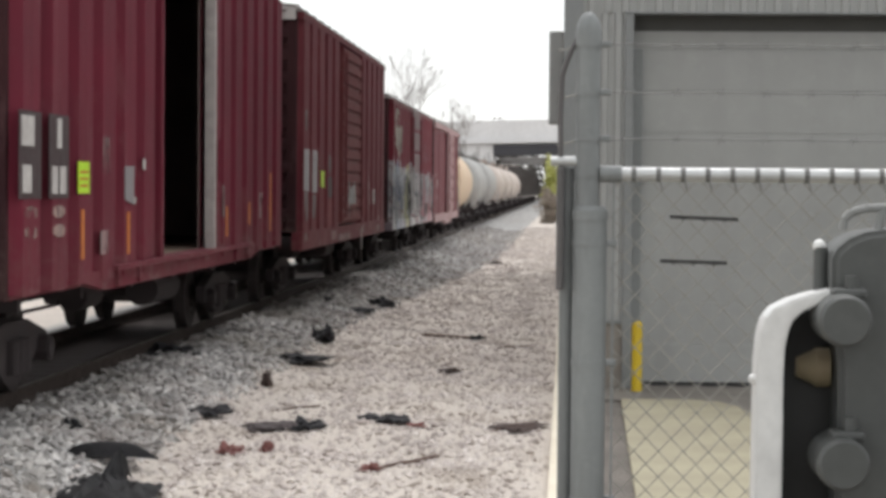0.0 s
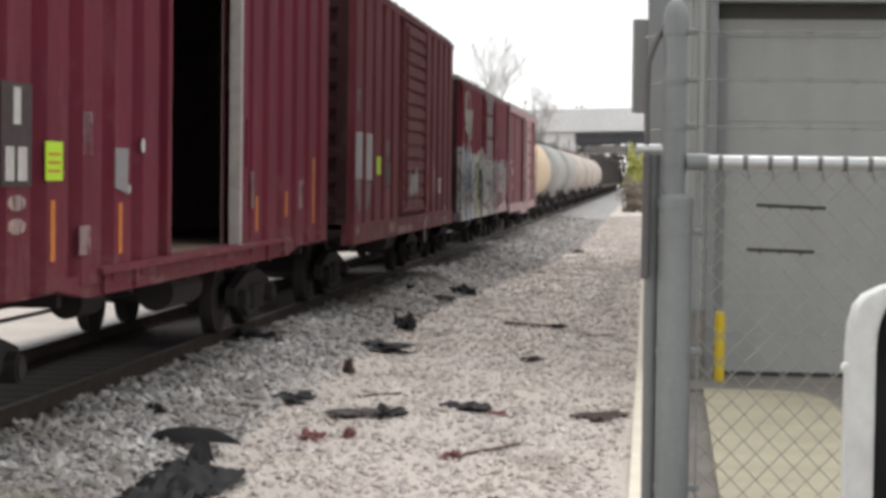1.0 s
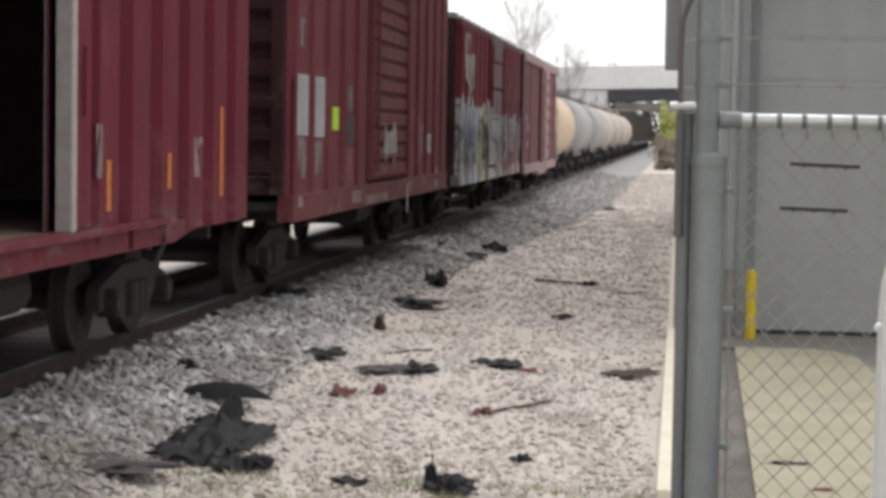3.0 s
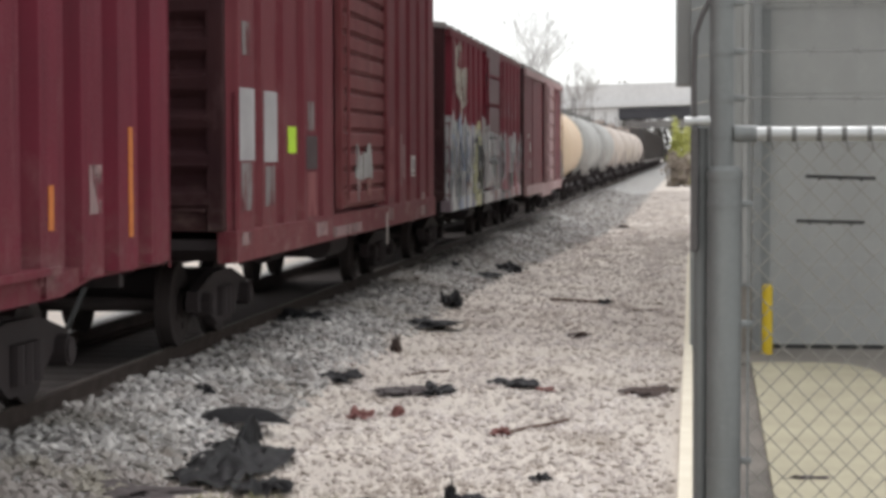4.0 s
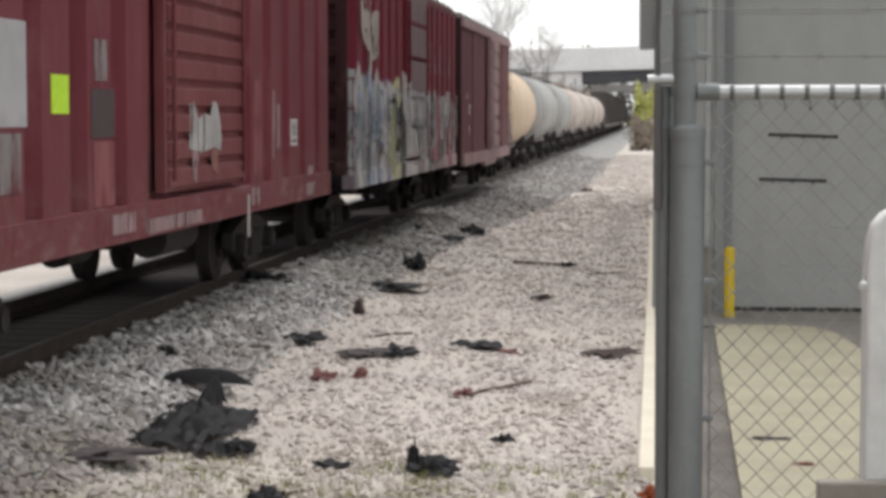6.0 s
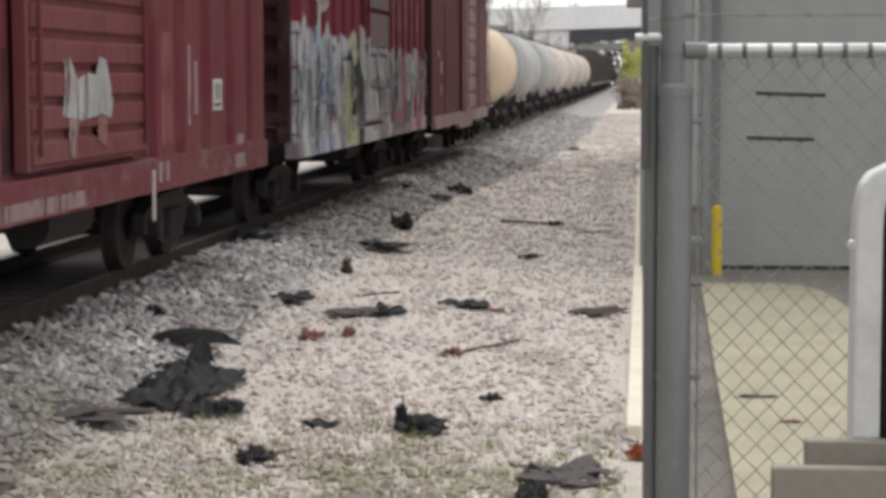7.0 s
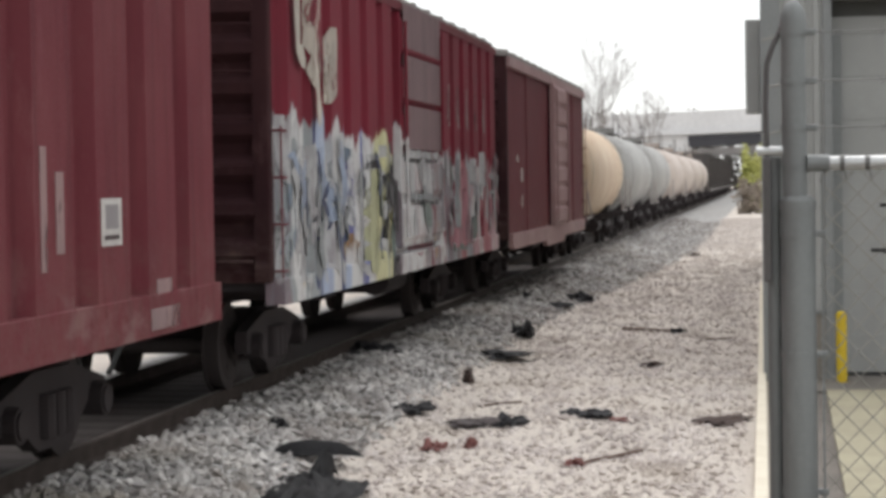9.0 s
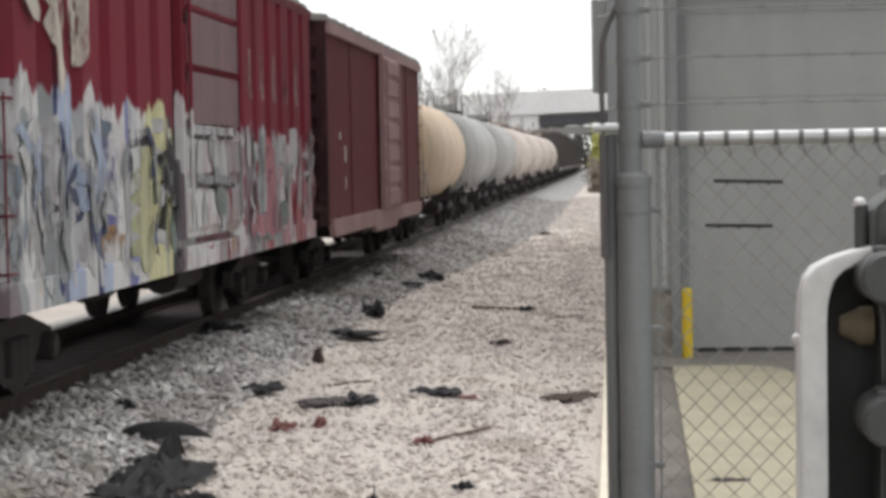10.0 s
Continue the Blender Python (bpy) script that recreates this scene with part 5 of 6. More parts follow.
def build_fence():
    fence = thing("chain_link_fence", None, None, "galvanised chain link fence with barbed wire strands", "fence")
    bm = tube(B(), (FOOT_X, FENCE_Y, -0.1), (FOOT_X, FENCE_Y, 2.345), 0.050, 28)
    tube(bm, (FOOT_X, FENCE_Y, 2.345), (FOOT_X, FENCE_Y, 2.358), 0.050, 28, 0.042)
    post = part("corner_post", bm, M["galv"], fence, "thick galvanised corner post", smooth=True)
    bm = tube(B(), (POST_X, FENCE_Y, 2.345), (POST_X, FENCE_Y, 2.86), 0.035, 28)
    part("post_extension", bm, M["galv"], post, "thinner tube set into the post", smooth=True)
    bm = tube(B(), (FOOT_X, FENCE_Y, 2.318), (FOOT_X, FENCE_Y, 2.346), 0.053, 28)
    part("collar", bm, M["galv"], post, "worn clamp collar", smooth=True)
    bm = tube(B(), (POST_X, FENCE_Y, 2.835), (POST_X, FENCE_Y, 2.862), 0.0385, 24)
    bmesh.ops.create_uvsphere(bm, u_segments=24, v_segments=12, radius=0.037, matrix=pose(POST_X, FENCE_Y, 2.862) @ Matrix.Diagonal((1, 1, 1.7, 1)))
    part("post_cap", bm, M["galv"], post, "domed cap", smooth=True)
    for z in (2.83, 2.69, 2.555, 2.452, 2.25, 1.9, 1.5):
        r, px = (0.038, POST_X) if z > 2.35 else (0.053, FOOT_X)
        bm = tube(B(), (px, FENCE_Y, z - 0.009), (px, FENCE_Y, z + 0.009), r, 24)
        box(bm, px + r - 0.006, px + r + 0.028, FENCE_Y - 0.012, FENCE_Y + 0.012, z - 0.009, z + 0.009, bevel=0.003)
        tube(bm, (px + r + 0.016, FENCE_Y - 0.020, z), (px + r + 0.016, FENCE_Y + 0.020, z), 0.005, 8)
        part("tension_band", bm, M["galv"], post)
    for x0, x1, z, drop in ((0.3178, 0.5167, 2.326, 0.0067), (0.2920, 0.4855, 2.198, 0.0047)):
        bar = one(-(x1 - x0) / 2, (x1 - x0) / 2, -0.006, 0.006, -0.0052, 0.0052, bevel=0.002)
        bar = part("clip_bar", bar, M["black"], fence, "black bar clipped to the wire", at=pose((x0 + x1) / 2, FENCE_Y - 0.013, z, 0, math.degrees(drop / (x1 - x0)), 0))
        for k in (-0.3, 0.0, 0.3):
            part("clip", one(k * (x1 - x0) - 0.003, k * (x1 - x0) + 0.003, -0.004, 0.012, -0.010, -0.005), M["black"], bar)
    bm = tube(B(), (POST_X + 0.075, FENCE_Y, 2.452), (7.0, FENCE_Y, 2.452), 0.0205, 18)
    part("top_rail", bm, M["galv_bright"], fence, "bright galvanised top rail", smooth=True)
    part("rail_cup", tube(B(), (POST_X + 0.036, FENCE_Y, 2.452), (POST_X + 0.10, FENCE_Y, 2.452), 0.025, 16), M["galv"], fence, smooth=True)
    loop = tube(B(), (-0.007, 0, 0), (0.007, 0, 0), 0.0230, 12)
    tube(loop, (0, -0.024, 0.003), (0.012, -0.012, -0.047), 0.0025, 5)
    loop = mesh_of(loop, "tie_wire", M["wire_dark"])
    for k in range(30):
        part("tie_wire", loop, None, fence, at=pose(POST_X + 0.135 + 0.0715 * k, FENCE_Y, 2.452))
    part("tension_bar", one(FOOT_X + 0.066, FOOT_X + 0.072, FENCE_Y - 0.01, FENCE_Y + 0.01, 0.05, 2.43), M["galv"], fence)
    part("fabric", link_mesh(FOOT_X + 0.08, 3.2, 0.04, 2.44, lambda x, o, z: (x, FENCE_Y + o, z)), None, fence, "woven wire diamonds")
    bm = B()
    for z in (2.83, 2.69, 2.555):
        barbed(bm, (POST_X + 0.05, FENCE_Y, z), (4.0, FENCE_Y, z - 0.01))
    part("barbed_wire", bm, M["wire_dark"], fence)
    # a short stub of rail on the track side, its bent rod and hanging stile
    part("rail_stub", tube(B(), (-0.030, FENCE_Y, 2.489), (POST_X - 0.03, FENCE_Y, 2.489), 0.014, 14), M["galv_bright"], fence, "bright rail stub", smooth=True)
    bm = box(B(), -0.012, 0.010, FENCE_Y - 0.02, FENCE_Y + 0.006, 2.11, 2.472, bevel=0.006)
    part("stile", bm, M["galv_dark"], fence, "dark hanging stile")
    part("stile", tube(B(), (0.019, FENCE_Y + 0.03, 0.0), (0.019, FENCE_Y + 0.03, 2.47), 0.0215, 18), M["galv_mid"], fence, "dull upright tube beside the post", smooth=True)
    bm = B()
    pts = [(0.000, 2.47), (-0.003, 2.62), (0.001, 2.74), (0.018, 2.79), (0.045, 2.845)]
    for a, b in zip(pts, pts[1:]):
        tube(bm, (a[0], FENCE_Y, a[1]), (b[0], FENCE_Y, b[1]), 0.008, 8)
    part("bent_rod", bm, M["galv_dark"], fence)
    for z in (2.83, 2.69, 2.555):
        part("wire_end", tube(B(), (-0.012, FENCE_Y, z - 0.02), (POST_X, FENCE_Y, z), 0.003, 5), M["wire"], fence)


build_fence()


# ---- the grey machine close by, on its steel ledge ----
def build_machine():
    y = 2.6

    def at(px, py, depth=y):
        """A place on the machine's drawing, seen straight down the track from the eye."""
        return (0.0195 + (px - 1005) * depth / 3650.0, 2.4125 - (py - 333) * depth / 3650.0)
    rig = thing("grey_machine", None, None, "grey enamelled cast machine with a bent steel guard strap", "machine")
    outer = [(1470, 511), (1430, 520), (1395, 531), (1366, 546), (1350, 566), (1342, 595), (1338, 640), (1336, 1062)]
    inner = [(1470, 532), (1436, 540), (1415, 551), (1399, 567), (1391, 588), (1386, 612), (1384, 650), (1383, 1062)]
    bm = prism(B(), [at(*p) for p in outer + inner[::-1]], "y", y - 0.015, y + 0.06)
    bmesh.ops.bevel(bm, geom=[e for e in bm.edges if abs(e.verts[0].co.y - e.verts[1].co.y) < 1e-5], offset=0.003, segments=2, affect="EDGES")
    part("guard_strap", bm, M["strap"], rig, "bright bent steel strap", smooth=True)
    body = [(1474, 1058), (1480, 780), (1480, 640), (1468, 560), (1467, 458), (1476, 440), (1495, 424), (1525, 411), (1570, 405), (1680, 402), (1700, 430), (1700, 1058)]
    bm = prism(B(), [at(*p) for p in body], "y", y - 0.01, y + 0.13)
    bmesh.ops.bevel(bm, geom=[e for e in bm.edges if abs(e.verts[0].co.y - e.verts[1].co.y) < 1e-5], offset=0.008, segments=3, affect="EDGES")
    part("housing", bm, M["machine"], rig, smooth=True)
    for py in (568, 822):
        cx, cz = at(1494, py, y - 0.075)
        bm = tube(B(), (cx, y - 0.07, cz), (cx, y + 0.03, cz), 0.0325, 36)
        tube(bm, (cx, y - 0.077, cz), (cx, y - 0.07, cz), 0.028, 36, 0.0325)
        cap = part("end_cap", bm, M["machine"], rig, "round end cap", smooth=True)
        bm = box(B(), cx - 0.012, cx + 0.03, y - 0.045, y + 0.0, cz + 0.026, cz + 0.038, bevel=0.004)
        part("cap_lug", bm, M["machine"], cap)
        part("grease_nipple", tube(B(), (cx + 0.012, y - 0.03, cz + 0.034), (cx + 0.012, y - 0.03, cz + 0.054), 0.008, 12), M["machine"], cap, smooth=True)
    bx, bz = at(1432, 655)
    bm = tube(B(), (bx - 0.012, y + 0.052, bz), (bx + 0.012, y + 0.052, bz), 0.012, 28, 0.023)
    tube(bm, (bx + 0.012, y + 0.052, bz), (bx + 0.030, y + 0.052, bz), 0.025, 28)
    part("bush", bm, M["brass"], rig, "dull brass bush", smooth=True)
    bm = box(B(), bx - 0.032, bx + 0.05, y + 0.062, y + 0.12, 1.889, bz + 0.075, bevel=0.01)
    part("roller_housing", bm, M["black"], rig, "black roller behind the strap", smooth=True)
    hx, hz = at(1456, 440)
    rod = part("side_rod", tube(B(), (hx, y + 0.05, hz - 0.055), (hx, y + 0.05, hz), 0.009, 14), M["machine"], rig, smooth=True)
    tip = B()
    bmesh.ops.create_icosphere(tip, subdivisions=2, radius=0.0085, matrix=pose(hx - 0.002, y + 0.05, hz + 0.002))
    part("rod_tip", tip, M["strap"], rod, smooth=True)
    loop = [(1493, 408), (1495, 390), (1508, 377), (1535, 369), (1620, 366), (1640, 380), (1645, 408)]
    bm = B()
    for p, q in zip(loop, loop[1:]):
        (x0, z0), (x1, z1) = at(*p), at(*q)
        tube(bm, (x0, y + 0.04, z0), (x1, y + 0.04, z1), 0.0055, 10)
    (x0, z0), (x1, z1) = at(1562, 372), at(1556, 408)
    tube(bm, (x0, y + 0.04, z0), (x1, y + 0.04, z1), 0.006, 10)
    part("lifting_loop", bm, M["loop"], rig, "rounded lifting loop")
    sx, sz = at(1334, 672)
    bm = B()
    bmesh.ops.create_icosphere(bm, subdivisions=2, radius=0.0065, matrix=pose(sx, y + 0.01, sz))
    part("bolt_head", bm, M["strap"], rig)
    ledge = thing("steel_ledge", None, None, "taupe painted steel ledge under the grey machine", "ledge")
    part("shelf", one(0.24, 1.2, y - 0.017, y + 0.12, 1.78, 1.888), M["ledge"], ledge)
    part("upper_step", one(0.195, 1.2, y - 0.045, y - 0.018, 1.78, 1.932, bevel=0.003), M["ledge"], ledge)
    part("lower_step", one(0.151, 1.2, y - 0.10, y - 0.075, 1.68, 1.908, bevel=0.003), M["ledge"], ledge)
    part("bracket", one(0.30, 0.36, y - 0.076, y + 0.02, 1.70, 1.76), M["ledge"], ledge)
    for x in (0.35, 1.0):
        part("leg", one(x - 0.03, x + 0.03, y + 0.02, y + 0.08, 0.0, 1.78), M["ledge"], ledge)


build_machine()


# ---- litter on the gravel ----
def crumpled(name, material, label, x, y, size, turn=0.0, seed=0, height=None, category="litter"):
    """A crumpled lump: a squashed ball with deep folds, flat below."""
    sx, sy, sz = size[0] * 1.4, size[1] * 1.35, size[2] * 1.4
    bm = B()
    bmesh.ops.create_icosphere(bm, subdivisions=4, radius=1.0)
    for v in bm.verts:
        p = v.co.copy()
        f = 1 + 0.75 * noise.noise(p * 1.5 + Vector((seed, 3, 1))) + 0.45 * abs(noise.noise(p * 3.3 + Vector((1, seed, 7)))) - 0.25 + 0.15 * noise.noise(p * 8 + Vector((seed, 1, 1)))
        v.co = Vector((p.x * f, p.y * f, max(p.z * f, -0.12)))
        v.co.z = v.co.z * (0.35 + 1.5 * abs(noise.noise(p * 2.4 + Vector((9, 2, seed))))) + 0.3 * abs(noise.noise(p * 5.0 + Vector((2, 9, seed))))
        v.co = Vector((v.co.x * sx, v.co.y * sy, max(v.co.z, -0.1) * sz))
    thing(name, bm, material, label, category, smooth=True, at=pose(x, y, ground_height(x, y) + 0.018 if height is None else height, 0, 0, turn))


def stick(x0, y0, x1, y1, r, label, bent=0.03, seed=1, material="stick"):
    bm = B()
    rng = random.Random(seed)
    pts = []
    for i in range(6):
        t = i / 5
        x, y = x0 + (x1 - x0) * t + rng.uniform(-bent, bent), y0 + (y1 - y0) * t + rng.uniform(-bent, bent)
        pts.append((x, y, ground_height(x, y) + r * 0.8 + rng.uniform(0, 0.01)))
    for a, b in zip(pts, pts[1:]):
        tube(bm, a, b, r * rng.uniform(0.8, 1.1), 8, r * rng.uniform(0.7, 1.0))
    thing("stick", bm, M[material], label, "stick", smooth=True)


def draped(label, x, y, half, height, folds, seed, lean=(0.0, 0.0)):
    """A thin sheet heaped up to a peak, with folds that run out from it to a ragged hem."""
    bm, rings, n = B(), [], 64
    top = bm.verts.new((lean[0], lean[1], height))
    for j in range(1, 13):
        r, ring = j / 12, []
        for i in range(n):
            a = 2 * math.pi * i / n
            hem = 1 + 0.30 * noise.noise((math.cos(a) * 1.3 + seed, math.sin(a) * 1.3, 2)) + 0.16 * noise.noise((math.cos(a) * 4, math.sin(a) * 4, seed))
            fold = math.sin(folds * a + 2.0 * noise.noise((math.cos(a), math.sin(a), seed + 5))) * 0.5 + 0.5
            px, py = half[0] * hem * r * math.cos(a), half[1] * hem * r * math.sin(a)
            z = height * (1 - r) ** 1.5 + 0.06 * fold * r * (1.25 - r) * 2 + 0.10 * abs(noise.noise((px * 7, py * 3.5, seed))) + 0.04 * noise.noise((px * 17, py * 9, seed))
            ring.append(bm.verts.new((px + lean[0] * (1 - r), py + lean[1] * (1 - r), max(z, 0.006))))
        rings.append(ring)
    for i in range(n):
        bm.faces.new((top, rings[0][i], rings[0][(i + 1) % n]))
        for r0, r1 in zip(rings, rings[1:]):
            bm.faces.new((r0[i], r1[i], r1[(i + 1) % n], r0[(i + 1) % n]))
    bmesh.ops.solidify(bm, geom=bm.faces[:], thickness=0.006)
    thing("plastic_sheet", bm, M["sheet"], label, "litter", smooth=True, at=pose(x, y, ground_height(x, y) + 0.012))


def flap(label, x, y, length, rise, width, turn):
    """A stiff bent strip that arches over the stones and droops at both ends."""
    bm, rows = B(), []
    for i in range(17):
        t = i / 8 - 1
        w = width * (1 - 0.75 * abs(t) ** 1.6)
        z = rise * (1 - abs(t) ** 2.6) + 0.012 * noise.noise((t * 3, 1, 7))
        rows.append([bm.verts.new((t * length / 2, w * q, z * (0.45 + 0.55 * math.cos(1.4 * (q - 0.35))) + 0.012)) for q in (-1, -0.6, 0, 0.6, 1)])
    for r0, r1 in zip(rows, rows[1:]):
        for k in range(4):
            bm.faces.new((r0[k], r1[k], r1[k + 1], r0[k + 1]))
    bmesh.ops.solidify(bm, geom=bm.faces[:], thickness=0.02)
    thing("rubber_flap", bm, M["black_cloth"], label, "litter", smooth=True, at=pose(x, y, ground_height(x, y) + 0.02, 0, 0, turn))


flap("bent black rubber strip arching behind the crumpled sheet", -3.78, 16.9, 0.86, 0.14, 0.20, 8)
draped("big crumpled black plastic sheet on the gravel", -3.50, 15.15, (0.46, 1.05), 0.11, 6, 3, (0.0, 0.35))
draped("upright twisted end of the black plastic sheet", -3.52, 16.05, (0.10, 0.35), 0.27, 4, 6, (0.03, 0.1))
draped("flat torn corner of black plastic sheet", -3.02, 14.15, (0.26, 0.20), 0.06, 5, 8)
crumpled("plastic_scrap", M["black_cloth"], "long flat black rubber scrap on the gravel", -3.66, 27.6, (0.38, 0.42, 0.07), 3, 11)
crumpled("plastic_scrap", M["black_cloth"], "black lump of rubber on the ballast edge", -3.66, 31.0, (0.14, 0.3, 0.16), 3, 12)
crumpled("plastic_scrap", M["black_cloth"], "small flat black scrap on the ballast", -3.80, 37.8, (0.2, 0.3, 0.06), 0, 13)
crumpled("plastic_scrap", M["black_cloth"], "small black scrap on the ballast", -3.60, 40.5, (0.2, 0.3, 0.10), 10, 14)
crumpled("plastic_scrap", M["black_cloth"], "tiny black scrap on the ballast bank", -4.40, 38.2, (0.07, 0.15, 0.06), 0, 15)
crumpled("plastic_scrap", M["black_cloth"], "long dark scrap lying near the rail", -4.92, 25.4, (0.34, 0.25, 0.08), -4, 16)
crumpled("plastic_scrap", M["black_cloth"], "short black rubber strip on the gravel", -3.66, 20.9, (0.17, 0.2, 0.06), 0, 17)
crumpled("rag", M["grey_cloth"], "muddy grey rag flat on the gravel", -2.86, 20.3, (0.24, 0.25, 0.045), 0, 18)
crumpled("plastic_scrap", M["black_cloth"], "dark scrap at the end of the rag", -2.53, 20.2, (0.10, 0.2, 0.07), 0, 19)
crumpled("plastic_scrap", M["black_cloth"], "narrow black scrap on the pale gravel", -1.80, 21.1, (0.18, 0.2, 0.06), 0, 20)
crumpled("scrap", M["red_scrap"], "dull red scrap on the gravel", -1.48, 20.7, (0.07, 0.08, 0.03), 0, 21)
crumpled("plastic_scrap", M["stick_dark"], "dark bark piece on the gravel", -0.44, 20.5, (0.14, 0.28, 0.04), -20, 22)
crumpled("scrap", M["red_scrap"], "dull red scrap on the gravel", -2.98, 18.3, (0.09, 0.12, 0.04), 0, 23)
crumpled("scrap", M["red_scrap"], "small dull red scrap on the gravel", -2.66, 18.5, (0.05, 0.08, 0.06), 0, 24)
crumpled("scrap", M["red_scrap"], "brick red lump beside the stick", -1.60, 17.3, (0.06, 0.07, 0.04), 0, 25)
crumpled("plastic_scrap", M["black_cloth"], "small black scrap on the ballast bank", -4.32, 17.9, (0.07, 0.1, 0.06), 0, 26)
crumpled("rag", M["black_cloth"], "crumpled dark rag standing up at one end", -1.45, 13.5, (0.12, 0.15, 0.07), -20, 27)
crumpled("rag", M["black_cloth"], "upright torn end of dark rag", -1.60, 13.6, (0.035, 0.05, 0.12), -20, 28)
crumpled("rag", M["grey_cloth"], "flat brown grey rag beside the fence", -0.42, 12.2, (0.22, 0.22, 0.045), 5, 29)
crumpled("rag", M["black_cloth"], "dark rag by the fence", -0.62, 11.5, (0.08, 0.12, 0.06), 5, 30)
crumpled("clay_lump", M["rust_ball"], "rust orange lump beside the kerb", -0.02, 12.7, (0.045, 0.05, 0.08), 0, 31)
crumpled("plastic_scrap", M["black_cloth"], "torn dark scrap with a thin tail", -2.40, 12.5, (0.09, 0.1, 0.05), 10, 32)
crumpled("plastic_scrap", M["black_cloth"], "thin dark scrap on the gravel", -2.15, 13.7, (0.11, 0.06, 0.03), 0, 33)
crumpled("plastic_scrap", M["black_cloth"], "small dark scrap on the gravel", -1.11, 14.9, (0.05, 0.06, 0.035), 0, 34)
crumpled("scrap", M["stick_dark"], "short upright brown scrap on the gravel", -3.50, 24.2, (0.05, 0.06, 0.14), 0, 35)
crumpled("leaf_litter", M["grey_cloth"], "strip of brown leaf litter on the concrete slab", 0.83, 14.99, (0.10, 0.05, 0.018), 0, 51, 0.045)
crumpled("paper_scrap", M["red_scrap"], "small dull red scrap on the concrete slab", 1.0, 13.9, (0.05, 0.03, 0.015), 0, 52, 0.045)
# flat lump added for a dark patch of ground, no rag lies here
crumpled("rag", M["grey_cloth"], "flat dark muddy patch on the bank", -3.85, 13.4, (0.40, 0.20, 0.035), 0, 36)
crumpled("scrap", M["stick_dark"], "small brown scrap on the pale gravel", -1.47, 26.8, (0.11, 0.2, 0.04), 0, 37)
crumpled("scrap", M["stick_dark"], "dark scrap far along the gravel", -2.18, 65, (0.14, 0.5, 0.06), 0, 38)
crumpled("leaf_litter", M["stick_dark"], "small brown leaf on the concrete slab", 0.88, 15.2, (0.11, 0.09, 0.01), 0, 39)
crumpled("leaf_litter", M["stick_dark"], "small brown leaf on the concrete slab", 1.03, 14.1, (0.06, 0.05, 0.01), 0, 40)
stick(-2.25, 33.2, -1.30, 32.6, 0.03, "long dark stick across the gravel", 0.03, 1)
crumpled("scrap", M["black_cloth"], "dark knot at the end of the stick", -1.36, 32.6, (0.08, 0.15, 0.06), 0, 41)
stick(-1.58, 17.3, -1.12, 18.2, 0.02, "bent dark stick on the gravel", 0.02, 2)
stick(-3.05, 21.9, -2.62, 22.2, 0.014, "thin dark twig on the gravel", 0.02, 3)
stick(-2.40, 12.55, -2.22, 12.8, 0.012, "thin dark twig beside a scrap", 0.01, 4)
stick(-0.65, 20.2, -0.32, 20.9, 0.016, "short dark stick near the kerb", 0.02, 5)
stick(-0.9, 31.0, -0.5, 31.3, 0.014, "thin twig on the pale gravel", 0.02, 6)


# ---- distance: road bridge, bare trees, shrubs ----
def build_bridge():
    bridge = thing("road_bridge", None, None, "pale concrete road bridge over the tracks", "bridge", kind="structure")
    tilt = pose(0, 300, 0, 0, -1.6, 0)
    part("parapet", one(-90, 90, -0.4, 0.4, 9.6, 12.5, bevel=0.05), M["bridge"], bridge, at=tilt)
    part("deck", one(-90, 90, 0.4, 10, 9.0, 9.7), M["bridge"], bridge, at=tilt)
    part("ledge", one(-90, 90, -0.9, -0.4, 9.2, 9.75), M["bridge"], bridge, at=tilt)
    for y in (-0.3, 2.2, 4.7, 7.2):
        part("girder", one(-10.4, 40, y, y + 0.5, 7.45, 8.95), M["girder"], bridge, "dark steel girder", at=tilt)
    part("abutment", one(-90, -10.4, 0.0, 9, 0.0, 9.1), M["bridge"], bridge, at=tilt)
    part("abutment", one(40, 90, 0.0, 9, -2.0, 9.1), M["bridge"], bridge, at=tilt)
    part("pier_cap", one(-9.5, 40, 9.2, 10, 6.2, 7.2), M["bridge"], bridge, at=tilt)


build_bridge()


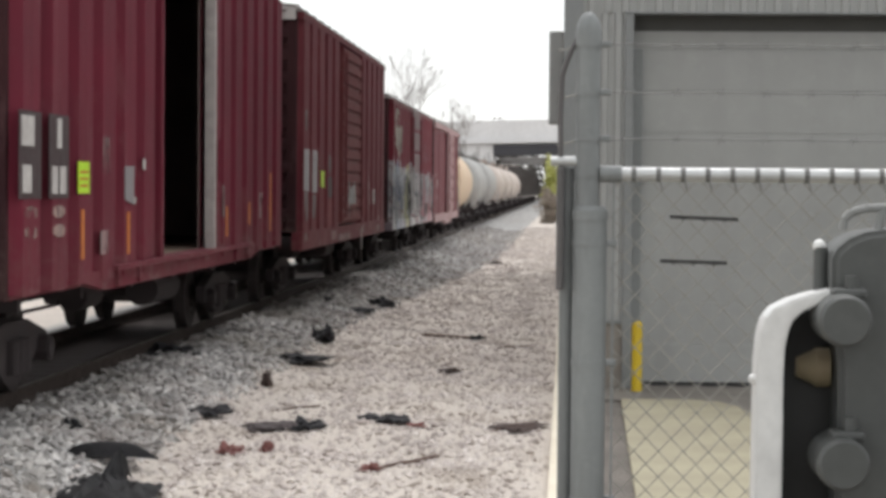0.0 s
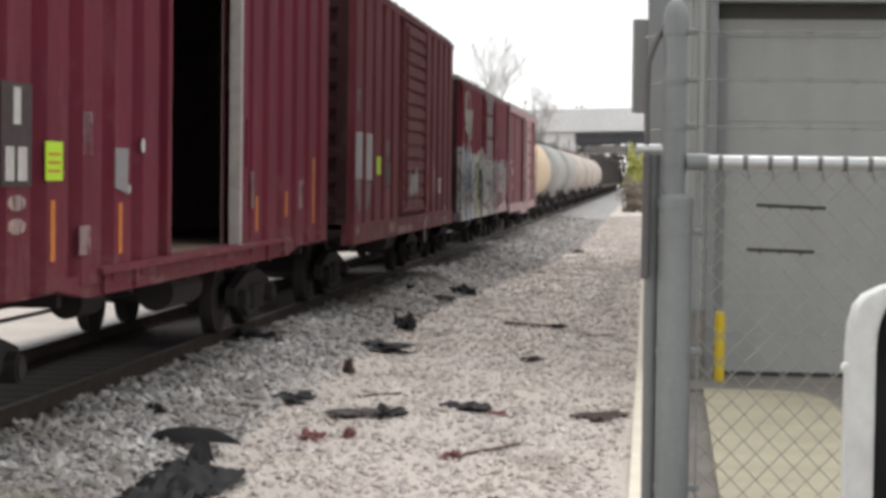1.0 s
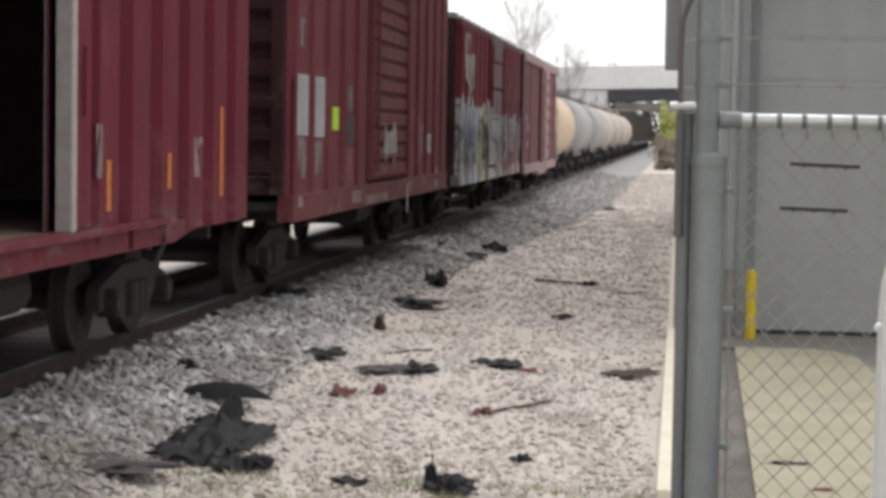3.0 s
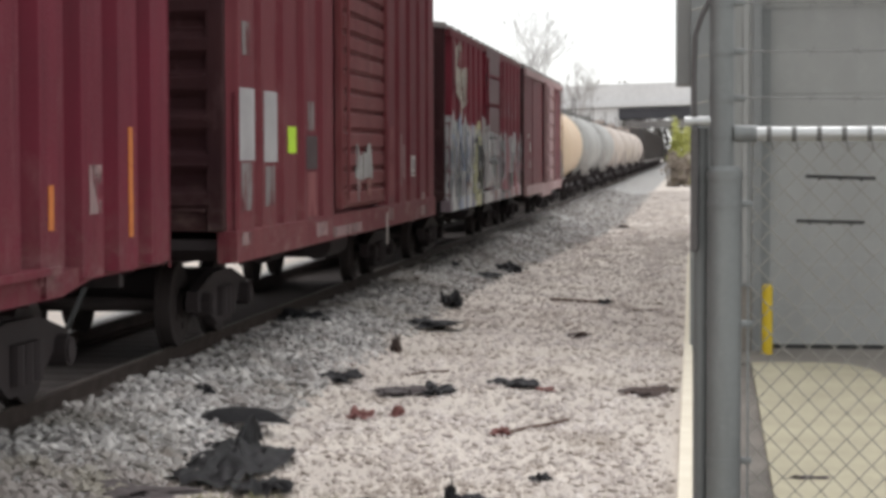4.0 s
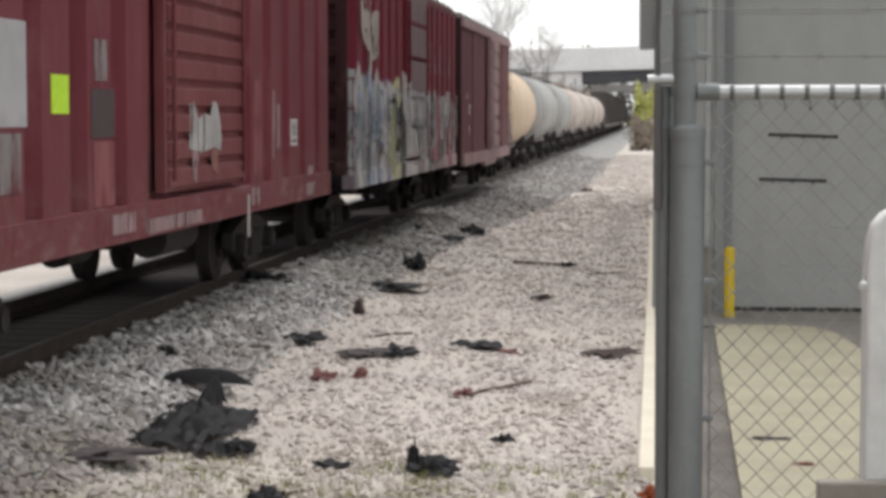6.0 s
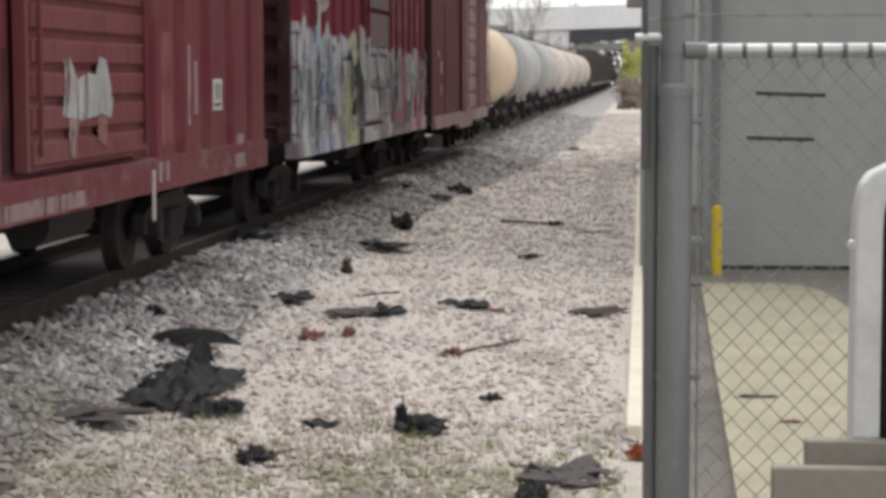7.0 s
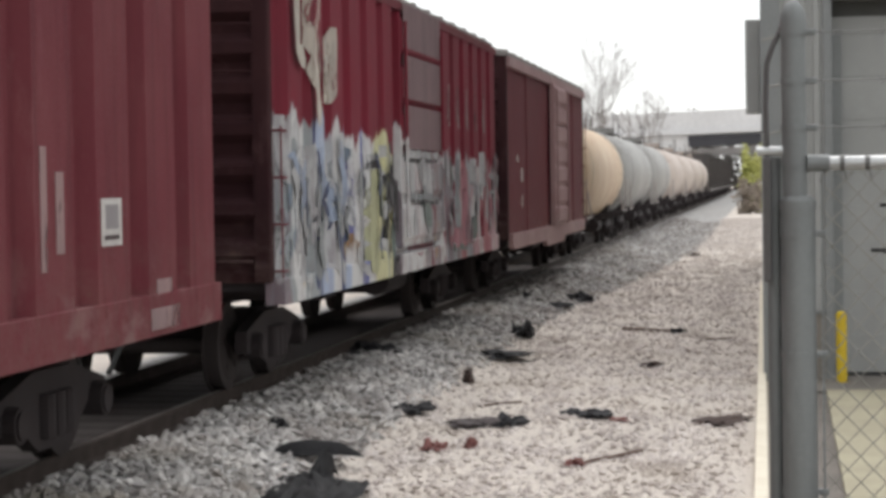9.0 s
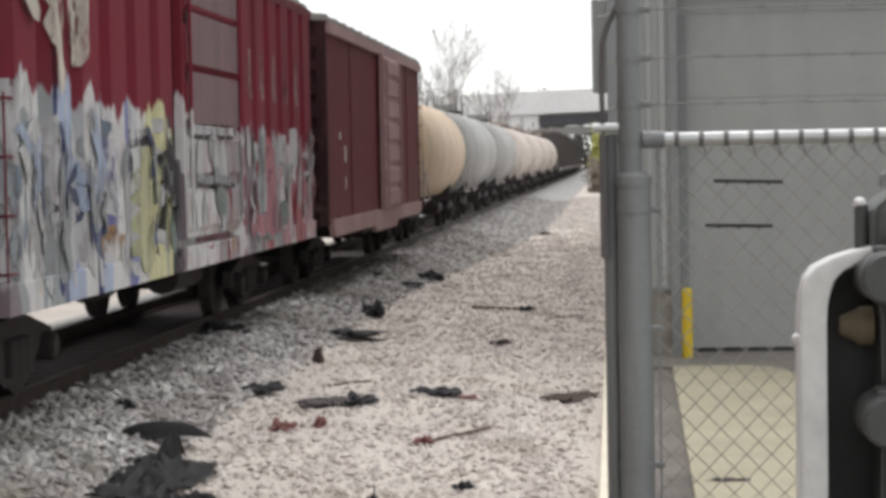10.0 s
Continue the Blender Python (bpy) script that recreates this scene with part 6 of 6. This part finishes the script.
def bare_tree(x, y, height, seed, label):
    """A trunk that forks into limbs, branches and twigs without leaves."""
    rng = random.Random(seed)
    tree = thing("bare_tree", None, None, label, "tree", "bare trees behind the train", at=pose(x, y, ground_height(x, y) - 0.1))
    trunk, crown = ([], []), ([], [])

    def twig(store, p, q, r0, r1, n):
        verts, faces = store
        d = (q - p).normalized()
        side = d.orthogonal().normalized()
        up = d.cross(side)
        k = len(verts)
        for c, r in ((p, r0), (q, r1)):
            for i in range(n):
                a = 2 * math.pi * i / n
                verts.append(tuple(c + side * (r * math.cos(a)) + up * (r * math.sin(a))))
        faces += [(k + i, k + (i + 1) % n, k + n + (i + 1) % n, k + n + i) for i in range(n)]

    def grow(store, p, d, length, r, level):
        for i in range(3):
            d = (d + Vector((rng.uniform(-1, 1), rng.uniform(-1, 1), rng.uniform(-0.3, 0.9))) * (0.10 + 0.07 * level)).normalized()
            q = p + d * (length / 3)
            twig(store, p, q, r, r * 0.82, 7 if level < 2 else 3)
            p, r = q, r * 0.82
            if level < 4 and (level or i):
                out = (d * 0.9 + Vector((rng.uniform(-1, 1), rng.uniform(-1, 1), rng.uniform(-0.2, 0.7)))).normalized()
                grow(crown, p, out, length * rng.uniform(0.45, 0.7), max(r * 0.55, 0.012), level + 1)
        if level < 4:
            for _ in range(2):
                out = (d + Vector((rng.uniform(-1, 1), rng.uniform(-1, 1), rng.uniform(0, 0.5))) * 0.5).normalized()
                grow(crown, p, out, length * 0.6, max(r * 0.7, 0.012), level + 1)
    grow(trunk, Vector((0, 0, 0)), Vector((0, 0, 1)), height * 0.42, height * 0.016, 0)
    for name, store, label in (("trunk", trunk, ""), ("crown", crown, "leafless grey branches and twigs")):
        me = bpy.data.meshes.new(name)
        me.from_pydata(store[0], [], store[1])
        me.materials.append(M["bark"])
        part(name, me, None, tree, label)


bare_tree(-11.6, 150, 13.4, 3, "tall bare grey tree behind the train")
bare_tree(-12.9, 152, 10.8, 8, "slender bare tree behind the train")
bare_tree(-8.7, 152, 9.6, 5, "smaller bare tree leaning beside the bridge")


def leafy_mass(name, x, y, size, count, leaf, material, label, category, seed, kind=""):
    """A shrub of many small bent leaves round an uneven outline, on short stems."""
    rng = np.random.default_rng(seed)
    p = rng.normal(0, 1, (count, 3))
    p /= np.linalg.norm(p, axis=1, keepdims=True)
    p *= (0.45 + 0.55 * rng.random((count, 1)))
    p *= 1 + 0.35 * np.sin(p[:, :1] * 5 + 1) * np.cos(p[:, 2:] * 4)
    p = p * np.array(size) + np.array([x, y, size[2] * 0.8])
    p[:, 2] = np.maximum(p[:, 2], 0.05)
    u = rng.normal(0, 1, (count, 3)) * leaf
    v = rng.normal(0, 1, (count, 3)) * leaf * 0.6
    verts = np.stack([p - u, p + v, p + u, p - v], 1).reshape(-1, 3)
    faces = np.arange(4 * count).reshape(-1, 4)
    me = bpy.data.meshes.new(name)
    me.from_pydata(verts.tolist(), [], faces.tolist())
    me.materials.append(material)
    tagged(new(name, me), label, category, kind=kind)


leafy_mass("shrub", -0.9, 152, (0.75, 1.5, 2.6), 2600, 0.10, M["leafgreen"], "yellow green shrub far along the track", "shrub", 2)
leafy_mass("shrub", 0.4, 166, (0.9, 1.5, 2.7), 2600, 0.10, M["leafgreen"], "broad yellow green shrub beyond the warehouse", "shrub", 3)
leafy_mass("dry_brush", -0.9, 143, (1.0, 1.5, 1.35), 2600, 0.08, M["drybrush"], "low brown dry brush before the green shrub", "brush", 4)
for i in range(14):
    leafy_mass("far_wood", -46 + 5.2 * i, 340 + 6 * (i % 3), (3.6, 3, 6.6 + 1.2 * math.sin(i * 2.1)), 900, 0.35, M["far_tree"], "hazy leafless wood behind the bridge", "wood", 20 + i, "stuff")


def grass_tufts():
    rng = np.random.default_rng(9)
    verts, faces = [], []
    for _ in range(420):
        cx, cy = rng.uniform(-3.4, -0.2), 9.3 + 4.6 * rng.random() ** 1.3
        for _ in range(14):
            x, y = cx + rng.normal(0, 0.05), cy + rng.normal(0, 0.06)
            z, h, a = ground_height(x, y), rng.uniform(0.02, 0.08), rng.uniform(0, 6.28)
            dx, dy = math.cos(a), math.sin(a)
            k = len(verts)
            verts += [(x - dy * 0.005, y + dx * 0.005, z), (x + dy * 0.005, y - dx * 0.005, z), (x + dx * h * 0.6, y + dy * h * 0.6, z + h)]
            faces.append((k, k + 1, k + 2))
    me = bpy.data.meshes.new("grass_tufts")
    me.from_pydata(verts, [], faces)
    me.materials.append(M["grass"])
    tagged(new("grass_tufts", me), "sparse dry green grass between the stones", "grass", kind="stuff")


grass_tufts()


def motions():
    """The train rolls towards the camera; its wheels turn with it."""
    def gone(t):
        return 3.523 * t + 0.008 * t * t
    times = [0.5 * i for i in range(21)]
    for car, at in TRAIN:
        walk(car, [(t, pose(TRACK_X, at - gone(t), RAIL_Z)) for t in times])
    steps = [10.0 * i / 75 for i in range(76)]
    for wheel, y in WHEELSETS:
        walk(wheel, [(t, pose(0, y, 0.42, math.degrees(gone(t) / 0.42), 0, 0)) for t in steps])


motions()
